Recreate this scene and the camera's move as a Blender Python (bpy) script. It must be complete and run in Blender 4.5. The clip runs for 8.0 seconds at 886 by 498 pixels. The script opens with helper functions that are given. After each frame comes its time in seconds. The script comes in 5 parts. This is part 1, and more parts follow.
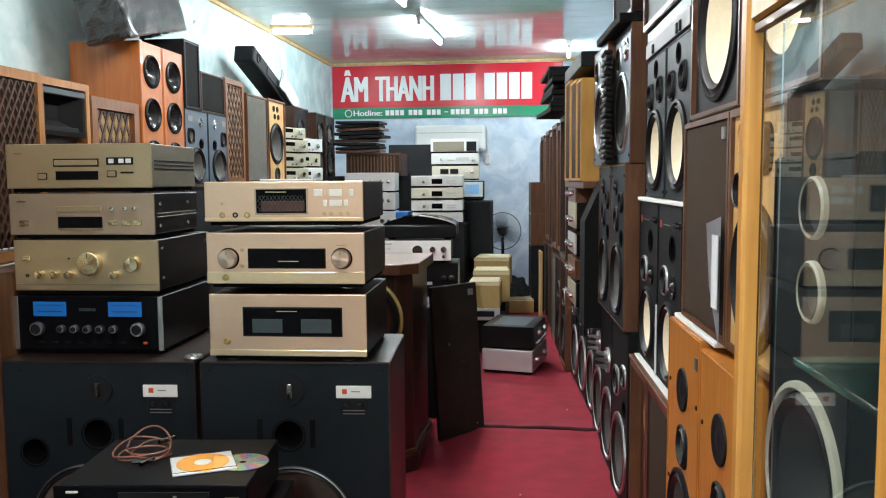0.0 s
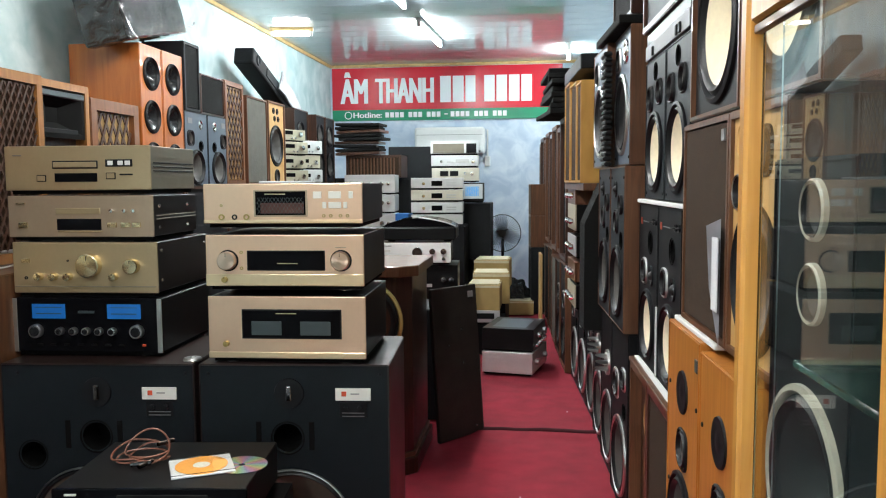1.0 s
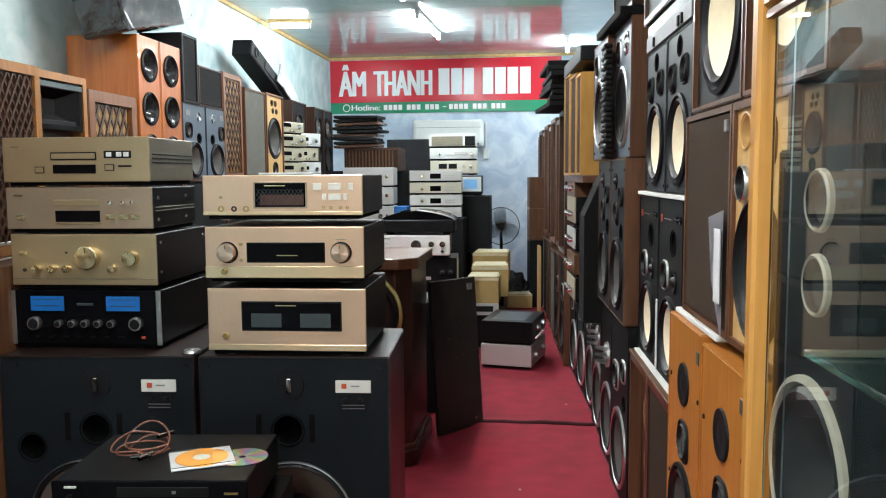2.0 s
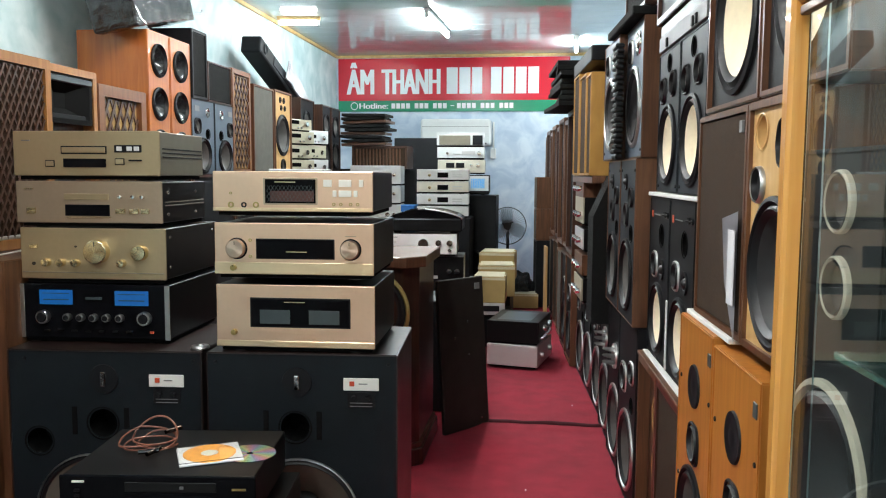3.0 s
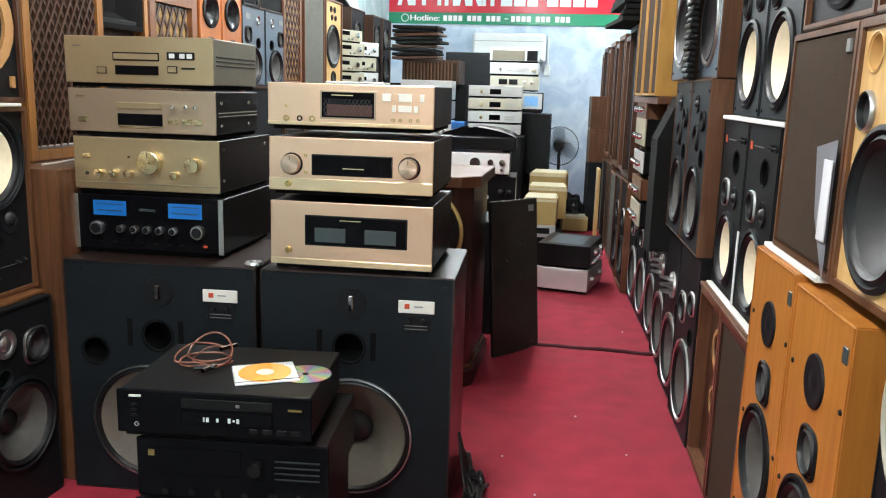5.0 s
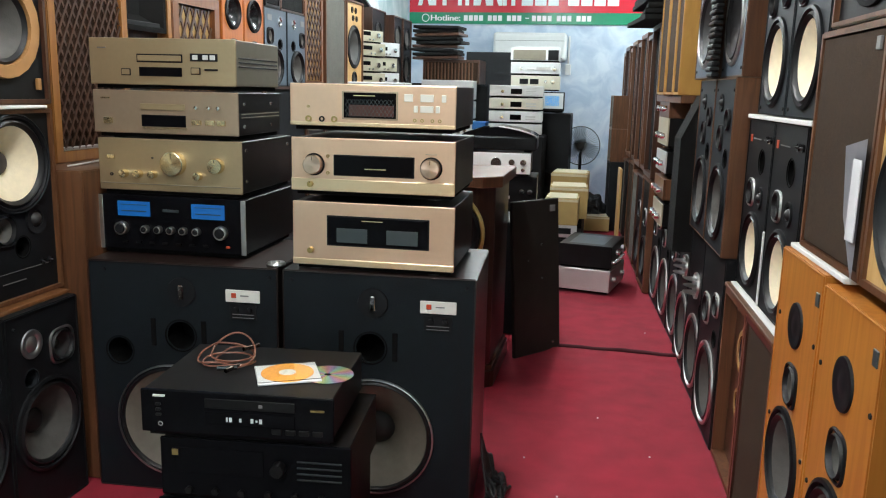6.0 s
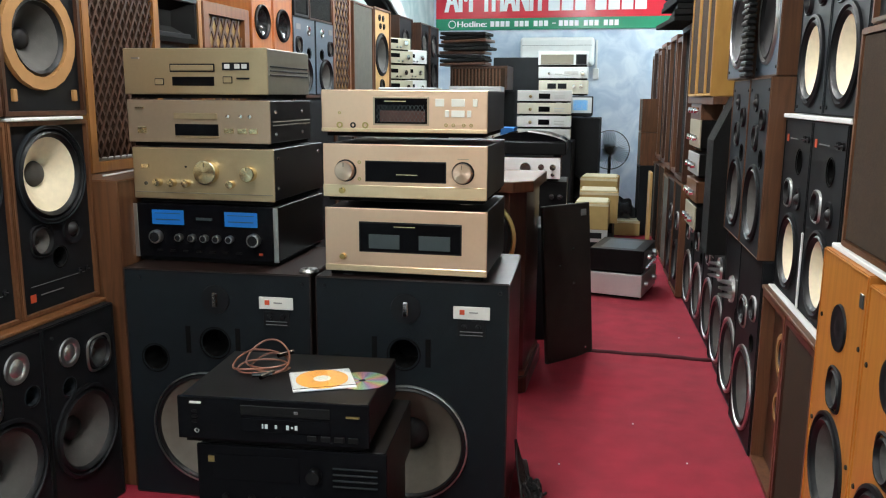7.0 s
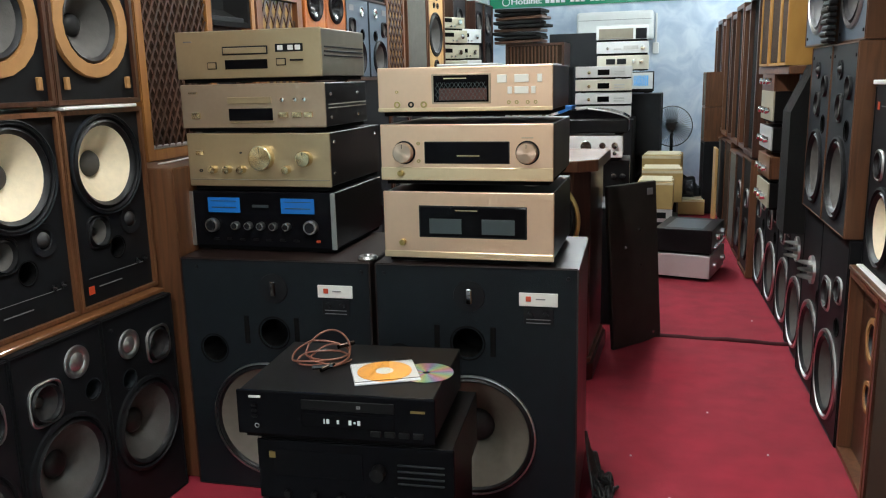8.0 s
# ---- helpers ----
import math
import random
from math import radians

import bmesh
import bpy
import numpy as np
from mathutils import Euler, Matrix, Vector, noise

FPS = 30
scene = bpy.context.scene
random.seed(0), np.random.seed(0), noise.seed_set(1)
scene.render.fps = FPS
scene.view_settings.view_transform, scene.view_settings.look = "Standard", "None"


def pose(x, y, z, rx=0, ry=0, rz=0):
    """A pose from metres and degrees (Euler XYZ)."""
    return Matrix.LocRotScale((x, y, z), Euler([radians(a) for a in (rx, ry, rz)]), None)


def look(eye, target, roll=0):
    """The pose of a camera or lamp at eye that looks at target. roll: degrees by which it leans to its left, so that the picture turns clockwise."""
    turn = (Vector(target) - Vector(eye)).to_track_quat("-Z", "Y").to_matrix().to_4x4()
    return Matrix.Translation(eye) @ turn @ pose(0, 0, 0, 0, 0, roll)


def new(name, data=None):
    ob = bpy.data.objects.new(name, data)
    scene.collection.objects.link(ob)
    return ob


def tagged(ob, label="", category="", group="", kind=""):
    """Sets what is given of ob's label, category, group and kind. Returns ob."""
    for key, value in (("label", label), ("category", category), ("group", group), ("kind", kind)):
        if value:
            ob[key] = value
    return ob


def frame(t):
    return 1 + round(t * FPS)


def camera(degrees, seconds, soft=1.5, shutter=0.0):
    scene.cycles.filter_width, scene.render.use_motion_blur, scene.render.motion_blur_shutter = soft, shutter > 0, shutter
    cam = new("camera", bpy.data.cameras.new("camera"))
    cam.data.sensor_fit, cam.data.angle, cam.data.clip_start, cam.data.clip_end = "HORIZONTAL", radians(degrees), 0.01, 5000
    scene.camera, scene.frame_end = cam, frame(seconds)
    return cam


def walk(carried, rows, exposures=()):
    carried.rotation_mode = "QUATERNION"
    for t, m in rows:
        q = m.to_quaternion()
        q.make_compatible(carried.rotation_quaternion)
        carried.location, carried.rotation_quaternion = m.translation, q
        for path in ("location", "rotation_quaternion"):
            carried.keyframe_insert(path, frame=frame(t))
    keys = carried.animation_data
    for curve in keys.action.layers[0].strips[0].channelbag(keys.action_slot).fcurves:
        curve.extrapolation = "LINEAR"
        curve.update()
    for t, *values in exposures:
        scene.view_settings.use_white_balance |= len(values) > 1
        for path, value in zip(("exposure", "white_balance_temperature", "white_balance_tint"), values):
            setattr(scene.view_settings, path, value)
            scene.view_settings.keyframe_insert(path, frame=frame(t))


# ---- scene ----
cam = camera(57.4, 8.0, soft=1.15)
PATH = [
    (0, (0.271, 0.325, 1.229), (0.034, 2.304, 1.059), -0.4),
    (0.5, (0.272, 0.326, 1.23), (0.032, 2.305, 1.065), -0.5),
    (1, (0.272, 0.329, 1.229), (0.035, 2.308, 1.064), -0.4),
    (1.5, (0.269, 0.333, 1.227), (0.04, 2.311, 1.046), -0.5),
    (3, (0.248, 0.342, 1.221), (0.005, 2.319, 1.038), 0.3),
    (3.5, (0.235, 0.352, 1.219), (0.014, 2.328, 1.001), 1.4),
    (4, (0.214, 0.375, 1.213), (-0.012, 2.34, 0.913), 2.0),
    (4.5, (0.195, 0.411, 1.22), (-0.095, 2.353, 0.84), 2.0),
    (6, (0.18, 0.43, 1.22), (-0.207, 2.353, 0.833), 1.4),
    (6.5, (0.172, 0.43, 1.215), (-0.255, 2.347, 0.837), 1.4),
    (7, (0.165, 0.437, 1.212), (-0.29, 2.349, 0.841), 0.4),
    (7.5, (0.152, 0.458, 1.218), (-0.321, 2.363, 0.838), -1.3),
    (8, (0.118, 0.528, 1.198), (-0.466, 2.396, 0.786), -1.3),
]
EXPOSURES = [(0, -0.11), (3.0, -0.13), (3.5, -0.17), (4.0, 0.06), (4.5, 0.52), (4.7, 0.45), (6.0, -0.08), (7.0, -0.07), (7.5, -0.12), (8.0, -0.18)]
walk(cam, [(t, look(eye, target, roll)) for t, eye, target, roll in PATH], EXPOSURES)

# ---- world and light ----
world = bpy.data.worlds.new("world")
scene.world = world
world.use_nodes = True
sky = world.node_tree.nodes.new("ShaderNodeTexSky")
sky.sky_type, sky.sun_disc, sky.sun_elevation, sky.sun_rotation = "NISHITA", False, radians(50), radians(180)
world.node_tree.links.new(sky.outputs[0], world.node_tree.nodes["Background"].inputs[0])
# sky set to brighten the fronts through the added doorway
world.node_tree.nodes["Background"].inputs[1].default_value = 0.13


# ---- materials ----
def M(name, col, rough=0.5, metal=0.0, var=0.12, scale=30.0, bump=0.05, bscale=220.0, coat=0.0, emit=None, power=0.0, spec=0.5):
    m = bpy.data.materials.new(name)
    m.use_nodes = True
    n, l = m.node_tree.nodes, m.node_tree.links
    b = n["Principled BSDF"]
    tc = n.new("ShaderNodeTexCoord")
    fine, large = n.new("ShaderNodeTexNoise"), n.new("ShaderNodeTexNoise")
    fine.inputs["Scale"].default_value, large.inputs["Scale"].default_value = scale, scale / 9
    fine.inputs["Detail"].default_value = 5
    add = n.new("ShaderNodeMath")
    add.operation = "ADD"
    for t in (fine, large):
        l.new(tc.outputs["Object"], t.inputs["Vector"])
    l.new(fine.outputs[0], add.inputs[0])
    l.new(large.outputs[0], add.inputs[1])
    ramp = n.new("ShaderNodeMapRange")
    ramp.inputs["From Min"].default_value, ramp.inputs["From Max"].default_value = 0.6, 1.4
    ramp.inputs["To Min"].default_value, ramp.inputs["To Max"].default_value = 1 - var, 1 + var
    l.new(add.outputs[0], ramp.inputs[0])
    mul = n.new("ShaderNodeVectorMath")
    mul.operation = "SCALE"
    mul.inputs[0].default_value = col
    l.new(ramp.outputs[0], mul.inputs["Scale"])
    l.new(mul.outputs[0], b.inputs["Base Color"])
    rr = n.new("ShaderNodeMapRange")
    rr.inputs["To Min"].default_value, rr.inputs["To Max"].default_value = max(0.02, rough * 0.8), min(1, rough * 1.2)
    l.new(large.outputs[0], rr.inputs[0])
    l.new(rr.outputs[0], b.inputs["Roughness"])
    b.inputs["Metallic"].default_value, b.inputs["Coat Weight"].default_value = metal, coat
    b.inputs["Specular IOR Level"].default_value = spec
    if bump:
        bt, bn = n.new("ShaderNodeTexNoise"), n.new("ShaderNodeBump")
        bt.inputs["Scale"].default_value = bscale
        bn.inputs["Strength"].default_value, bn.inputs["Distance"].default_value = bump, 0.002
        l.new(tc.outputs["Object"], bt.inputs["Vector"])
        l.new(bt.outputs[0], bn.inputs["Height"])
        l.new(bn.outputs[0], b.inputs["Normal"])
    if emit:
        b.inputs["Emission Color"].default_value, b.inputs["Emission Strength"].default_value = (*emit, 1), power
    return m


def wood(name, light, dark, rough=0.4, grain=(14, 14, 1.2), coat=0.2):
    m = M(name, light, rough, coat=coat, bump=0)
    n, l = m.node_tree.nodes, m.node_tree.links
    b = n["Principled BSDF"]
    tc, mp, ns, rp = n.new("ShaderNodeTexCoord"), n.new("ShaderNodeMapping"), n.new("ShaderNodeTexNoise"), n.new("ShaderNodeValToRGB")
    oi, ad = n.new("ShaderNodeObjectInfo"), n.new("ShaderNodeVectorMath")
    mp.inputs["Scale"].default_value = grain
    ns.inputs["Scale"].default_value, ns.inputs["Detail"].default_value, ns.inputs["Distortion"].default_value = 3.0, 8, 1.6
    rp.color_ramp.elements[0].position, rp.color_ramp.elements[1].position = 0.32, 0.68
    rp.color_ramp.elements[0].color, rp.color_ramp.elements[1].color = (*dark, 1), (*light, 1)
    l.new(tc.outputs["Object"], ad.inputs[0])
    l.new(oi.outputs["Random"], ad.inputs[1])
    l.new(ad.outputs[0], mp.inputs[0])
    l.new(mp.outputs[0], ns.inputs["Vector"])
    l.new(ns.outputs[0], rp.inputs[0])
    l.new(rp.outputs[0], b.inputs["Base Color"])
    bn = n.new("ShaderNodeBump")
    bn.inputs["Strength"].default_value, bn.inputs["Distance"].default_value = 0.12, 0.002
    l.new(ns.outputs[0], bn.inputs["Height"])
    l.new(bn.outputs[0], b.inputs["Normal"])
    return m


def glass(name, tint=(0.96, 0.99, 0.98), rough=0.0):
    m = bpy.data.materials.new(name)
    m.use_nodes = True
    b = m.node_tree.nodes["Principled BSDF"]
    b.inputs["Base Color"].default_value = (*tint, 1)
    b.inputs["Roughness"].default_value, b.inputs["Transmission Weight"].default_value, b.inputs["IOR"].default_value = rough, 1.0, 1.25
    return m


def mottled(name, a, c, scale, rough):
    """Sponged wall paint: two tints in soft cloudy patches."""
    m = M(name, a, rough, bump=0.15, bscale=90)
    n, l = m.node_tree.nodes, m.node_tree.links
    b = n["Principled BSDF"]
    tc, ns, rp = n.new("ShaderNodeTexCoord"), n.new("ShaderNodeTexNoise"), n.new("ShaderNodeValToRGB")
    ns.inputs["Scale"].default_value, ns.inputs["Detail"].default_value, ns.inputs["Distortion"].default_value = scale, 9, 0.8
    rp.color_ramp.elements[0].position, rp.color_ramp.elements[1].position = 0.36, 0.66
    rp.color_ramp.elements[0].color, rp.color_ramp.elements[1].color = (*a, 1), (*c, 1)
    l.new(tc.outputs["Object"], ns.inputs["Vector"])
    l.new(ns.outputs[0], rp.inputs[0])
    l.new(rp.outputs[0], b.inputs["Base Color"])
    return m


WALL = mottled("sponged_paint", (0.34, 0.48, 0.50), (0.54, 0.64, 0.645), 5.0, 0.55)
FARWALL = mottled("sponged_paint_blue", (0.42, 0.52, 0.66), (0.66, 0.73, 0.82), 5.0, 0.55)
CEIL = M("ceiling_sheet", (0.36, 0.43, 0.44), 0.09, var=0.08, scale=6, bump=0.03, bscale=12)
CONCRETE = M("concrete", (0.2, 0.195, 0.19), 0.8, scale=12)
CARPET = M("red_carpet", (0.275, 0.0105, 0.027), 0.95, var=0.34, scale=9, bump=0.9, bscale=420)
# carpet red darkened to paint the shade along the seam
CARPET_SHADE = M("carpet_seam_shade", (0.05, 0.004, 0.008), 0.95, var=0.3, scale=40)
TRIM = wood("trim_wood", (0.62, 0.45, 0.2), (0.45, 0.28, 0.1), grain=(3, 3, 3))
HONEY = wood("honey_oak_veneer", (0.33, 0.145, 0.036), (0.23, 0.09, 0.022), 0.4, (10, 10, 0.8))
OAK = wood("golden_oak", (0.66, 0.33, 0.075), (0.5, 0.2, 0.035), 0.3, (18, 18, 1.0), 0.5)
RUST = wood("rust_orange_veneer", (0.43, 0.135, 0.024), (0.31, 0.082, 0.013), 0.34, (9, 9, 0.6))
CHERRY = wood("cherry_veneer", (0.20, 0.078, 0.028), (0.125, 0.046, 0.016), 0.36, (10, 10, 0.8))
ORANGE = wood("orange_alder_veneer", (0.52, 0.20, 0.035), (0.40, 0.135, 0.02), 0.4, (9, 9, 0.6))
TEAK = wood("teak_veneer", (0.15, 0.062, 0.027), (0.08, 0.031, 0.014), 0.4, (12, 12, 0.9))
WALNUT = wood("walnut_veneer", (0.075, 0.031, 0.017), (0.036, 0.015, 0.009), 0.35, (12, 12, 0.9))
ROSE = wood("rosewood_veneer", (0.06, 0.025, 0.014), (0.028, 0.011, 0.007), 0.32, (12, 12, 0.9), 0.3)
PLY = wood("pale_plywood", (0.66, 0.42, 0.17), (0.56, 0.32, 0.11), 0.45, (7, 7, 0.8))
YELLOW = wood("yellow_fibreboard", (0.50, 0.27, 0.06), (0.43, 0.22, 0.045), 0.5, (5, 5, 2))
EBONW = wood("dark_stained_veneer", (0.022, 0.012, 0.010), (0.012, 0.0065, 0.0055), 0.34, (12, 12, 0.9), 0.3)
BLACK = M("black_satin_paint", (0.007, 0.0075, 0.009), 0.52, var=0.25, spec=0.18)
BAFFLE = M("slate_textured_baffle", (0.0052, 0.0082, 0.0108), 0.6, var=0.18, bump=0.35, bscale=500, spec=0.2)
GREYB = M("grey_baffle", (0.014, 0.0175, 0.021), 0.5, var=0.15, spec=0.22)
BLUEB = M("blue_grey_baffle", (0.07, 0.095, 0.125), 0.45, var=0.12)
RUBBER = M("black_rubber_surround", (0.007, 0.007, 0.008), 0.45, var=0.2, spec=0.3)
# shade inside ports, slots and horn put into the colour; also for black base plates
DARK = M("dark_inside_shade", (0.004, 0.004, 0.004), 0.9, spec=0.08)
WHITEC = M("cream_paper_cone", (0.84, 0.73, 0.53), 0.75, var=0.1, scale=60, bump=0.2)
GREYC = M("grey_paper_cone", (0.062, 0.058, 0.053), 0.75, var=0.2, scale=50, bump=0.2)
TANC = M("taupe_paper_cone", (0.115, 0.10, 0.078), 0.7, var=0.15, scale=50)
BLACKC = M("black_paper_cone", (0.014, 0.013, 0.014), 0.55, var=0.3, scale=50)
GLOSSC = M("glossy_black_cone", (0.012, 0.012, 0.013), 0.18, var=0.2)
ALU = M("cast_aluminium", (0.62, 0.62, 0.61), 0.34, 1.0, var=0.1)
CHROME = M("chrome", (0.8, 0.8, 0.8), 0.12, 1.0, var=0.04, bump=0)
SATIN = M("satin_silver_cover", (0.62, 0.62, 0.62), 0.40, 1.0, var=0.1)
STRIP = M("brushed_steel_strip", (0.20, 0.205, 0.215), 0.55, 0.0, var=0.15)
NICKEL = M("dark_nickel", (0.10, 0.10, 0.105), 0.22, 1.0, var=0.1, bump=0)
TANRING = M("tan_gasket", (0.34, 0.17, 0.055), 0.7, var=0.15)
GOLDRING = M("brass_ring", (0.55, 0.40, 0.16), 0.35, 1.0)
CREAMM = M("cream_enamel", (0.44, 0.41, 0.33), 0.45, var=0.15)
CLOTH = M("brown_grille_cloth", (0.042, 0.026, 0.017), 0.95, var=0.3, scale=160, bump=0.7, bscale=700, spec=0.12)
BCLOTH = M("black_grille_cloth", (0.009, 0.009, 0.009), 0.95, var=0.3, scale=160, bump=0.7, bscale=700, spec=0.15)
GCLOTH = M("grey_grille_cloth", (0.12, 0.115, 0.10), 0.95, var=0.2, scale=160, bump=0.7, bscale=700, spec=0.12)
CHAMP = M("champagne_aluminium", (0.86, 0.60, 0.43), 0.36, 0.85, var=0.03, scale=80, bump=0.02)
# lighter copy of CHAMP: paints the highlight on the faceplates' bottom lips
CHAMP_LIT = M("champagne_aluminium_lip_highlight", (0.90, 0.70, 0.46), 0.30, 0.85, var=0.03, scale=80, bump=0.02)
GOLD = M("dull_gold_aluminium", (0.50, 0.395, 0.245), 0.40, 0.8, var=0.04, scale=80, bump=0.02)
GOLDB = M("bronze_gold_aluminium", (0.48, 0.37, 0.27), 0.42, 0.8, var=0.04, scale=80, bump=0.02)
GOLDL = M("light_gold_knob", (0.78, 0.66, 0.42), 0.25, 1.0, var=0.04, bump=0)
COPPER = M("rose_gold_knob", (0.74, 0.55, 0.43), 0.28, 1.0, var=0.05, bump=0)
SILVER = M("silver_aluminium", (0.66, 0.66, 0.65), 0.36, 0.45, var=0.04, scale=80, bump=0.02)
for _k in (GOLDL, COPPER, CHROME):
    _n, _l = _k.node_tree.nodes, _k.node_tree.links
    _t = _n.new("ShaderNodeTangent")
    _t.direction_type, _t.axis = "RADIAL", "Y"
    _n["Principled BSDF"].inputs["Anisotropic"].default_value = 0.85
    _l.new(_t.outputs[0], _n["Principled BSDF"].inputs["Tangent"])
WHITEP = M("white_plastic", (0.76, 0.77, 0.76), 0.4, var=0.04)
CREAMP = M("cream_metal_panel", (0.70, 0.66, 0.55), 0.38, 0.3, var=0.05)
BEIGE = M("beige_metal_panel", (0.46, 0.42, 0.31), 0.4, 0.3, var=0.08)
BUTTON = M("ivory_button", (0.90, 0.87, 0.80), 0.35, var=0.04, bump=0)
CASE = M("black_steel_case", (0.0055, 0.0055, 0.006), 0.36, 0.0, var=0.2, spec=0.2)
GREYCASE = M("grey_bronze_case", (0.26, 0.235, 0.18), 0.4, 0.5, var=0.1)
WINDOW = M("smoked_window", (0.004, 0.004, 0.005), 0.07, var=0.1, bump=0, spec=0.05)
METERB = M("blue_meter_face", (0.01, 0.12, 0.4), 0.3, var=0.1, bump=0, emit=(0.02, 0.25, 0.85), power=0.1)
METERG = M("unlit_meter_face", (0.045, 0.06, 0.065), 0.3, var=0.1, bump=0)
SCREEN = M("blue_display", (0.1, 0.3, 0.5), 0.2, var=0.3, bump=0, emit=(0.15, 0.45, 0.8), power=0.6)
LEDM = M("pale_display_segments", (0.6, 0.65, 0.65), 0.4, bump=0, emit=(0.6, 0.7, 0.7), power=0.2)
# red-brown reflection in the player's window, put into the colour; gives no light
REFLECT_TINT = M("painted_amber_reflection", (0.075, 0.022, 0.015), 0.4, var=0.4, scale=50, bump=0)
LABEL = M("white_label", (0.78, 0.77, 0.72), 0.5, var=0.03, bump=0)
REDM = M("orange_red_badge", (0.55, 0.065, 0.02), 0.5, var=0.04, bump=0)
PRINT = M("grey_print", (0.19, 0.19, 0.19), 0.6, bump=0)
CARD = M("brown_cardboard", (0.42, 0.29, 0.11), 0.8, var=0.12, scale=14)
TAPE = M("pale_tape", (0.66, 0.58, 0.40), 0.3, var=0.1)
FOAM = M("white_foam_sheet", (0.75, 0.75, 0.73), 0.8, var=0.05)
PAPER = M("white_paper", (0.72, 0.73, 0.76), 0.6, var=0.03)
GOLDCLOTH = M("gold_brown_backing", (0.34, 0.21, 0.075), 0.6, var=0.3, scale=90, bump=0.4)
CLEARW = M("white_creased_film", (0.62, 0.64, 0.68), 0.14, var=0.25, scale=14, bump=0.9, bscale=18, coat=0.5)
BANR = M("red_vinyl_banner", (0.56, 0.012, 0.03), 0.22, var=0.05, scale=5, bump=0.04, bscale=20)
BANG = M("green_vinyl_strip", (0.01, 0.22, 0.11), 0.22, var=0.05, scale=5, bump=0.04, bscale=20)
BANT = M("white_vinyl_letter", (0.82, 0.84, 0.88), 0.25, var=0.02, bump=0)
CABLE = M("copper_coloured_cable", (0.20, 0.075, 0.048), 0.35, var=0.25, scale=120)
BCABLE = M("black_cable", (0.012, 0.012, 0.012), 0.5)
WRAP = M("shiny_black_wrap", (0.02, 0.02, 0.022), 0.12, var=0.3, scale=20, bump=1.0, bscale=38, coat=0.6)
TEALB = M("teal_badge", (0.02, 0.22, 0.18), 0.5, bump=0)
_n, _l = WRAP.node_tree.nodes, WRAP.node_tree.links
_a, _c, _d, _m = _n.new("ShaderNodeTexNoise"), _n.new("ShaderNodeBump"), _n.new("ShaderNodeTexCoord"), _n.new("ShaderNodeMapping")
_m.inputs["Scale"].default_value, _m.inputs["Rotation"].default_value = (34, 5, 5), (0, radians(20), radians(12))
_a.inputs["Scale"].default_value, _a.inputs["Detail"].default_value, _a.inputs["Distortion"].default_value = 1.5, 6, 1.4
_c.inputs["Strength"].default_value, _c.inputs["Distance"].default_value = 1.0, 0.035
_l.new(_d.outputs["Object"], _m.inputs[0])
_l.new(_m.outputs[0], _a.inputs["Vector"])
_l.new(_a.outputs[0], _c.inputs["Height"])
_l.new(_c.outputs[0], _n["Principled BSDF"].inputs["Normal"])
DISCO = M("orange_disc_print", (0.85, 0.35, 0.04), 0.4, var=0.2, scale=60, bump=0)
GLASS = glass("cabinet_glass")
EDGEGLASS = glass("green_edge_glass", (0.30, 0.62, 0.52), 0.15)

# bare disc: rainbow sheen put into the base colour, hue turning round the hub
disc = bpy.data.materials.new("painted_rainbow_disc")
disc.use_nodes = True
_n, _l = disc.node_tree.nodes, disc.node_tree.links
_g, _t, _h = _n.new("ShaderNodeTexGradient"), _n.new("ShaderNodeTexCoord"), _n.new("ShaderNodeCombineColor")
_w = _n.new("ShaderNodeMath")
_g.gradient_type, _h.mode, _w.operation = "RADIAL", "HSV", "MULTIPLY"
_w.inputs[1].default_value = 5.0
_f = _n.new("ShaderNodeMath")
_f.operation = "FRACT"
_l.new(_t.outputs["Object"], _g.inputs[0])
_l.new(_g.outputs[1], _w.inputs[0])
_l.new(_w.outputs[0], _f.inputs[0])
_l.new(_f.outputs[0], _h.inputs[0])
_h.inputs[1].default_value, _h.inputs[2].default_value = 0.5, 0.85
_l.new(_h.outputs[0], _n["Principled BSDF"].inputs["Base Color"])
_n["Principled BSDF"].inputs["Metallic"].default_value, _n["Principled BSDF"].inputs["Roughness"].default_value = 0.8, 0.2


# ---- building helpers ----
def part(name, bm, material, parent=None, label="", smooth=False):
    me = bpy.data.meshes.new(name)
    bmesh.ops.recalc_face_normals(bm, faces=bm.faces)
    bm.to_mesh(me)
    bm.free()
    me.materials.append(material)
    if smooth:
        for p in me.polygons:
            p.use_smooth = True
        me.set_sharp_from_angle(angle=radians(38))
    ob = new(name, me)
    ob.parent = parent
    if label:
        ob["label"] = label
    return ob


def box(x0, x1, y0, y1, z0, z1, bev=0.0, bm=None, seg=1):
    own = bmesh.new()
    v = [own.verts.new((x, y, z)) for x in (x0, x1) for y in (y0, y1) for z in (z0, z1)]
    for f in ((0, 1, 3, 2), (4, 6, 7, 5), (0, 4, 5, 1), (2, 3, 7, 6), (0, 2, 6, 4), (1, 5, 7, 3)):
        own.faces.new([v[i] for i in f])
    if bev:
        bmesh.ops.bevel(own, geom=own.edges[:], offset=bev, segments=seg, affect="EDGES", profile=0.5)
    if bm is None:
        return own
    me = bpy.data.meshes.new("tmp")
    own.to_mesh(me)
    own.free()
    bm.from_mesh(me)
    bpy.data.meshes.remove(me)
    return bm


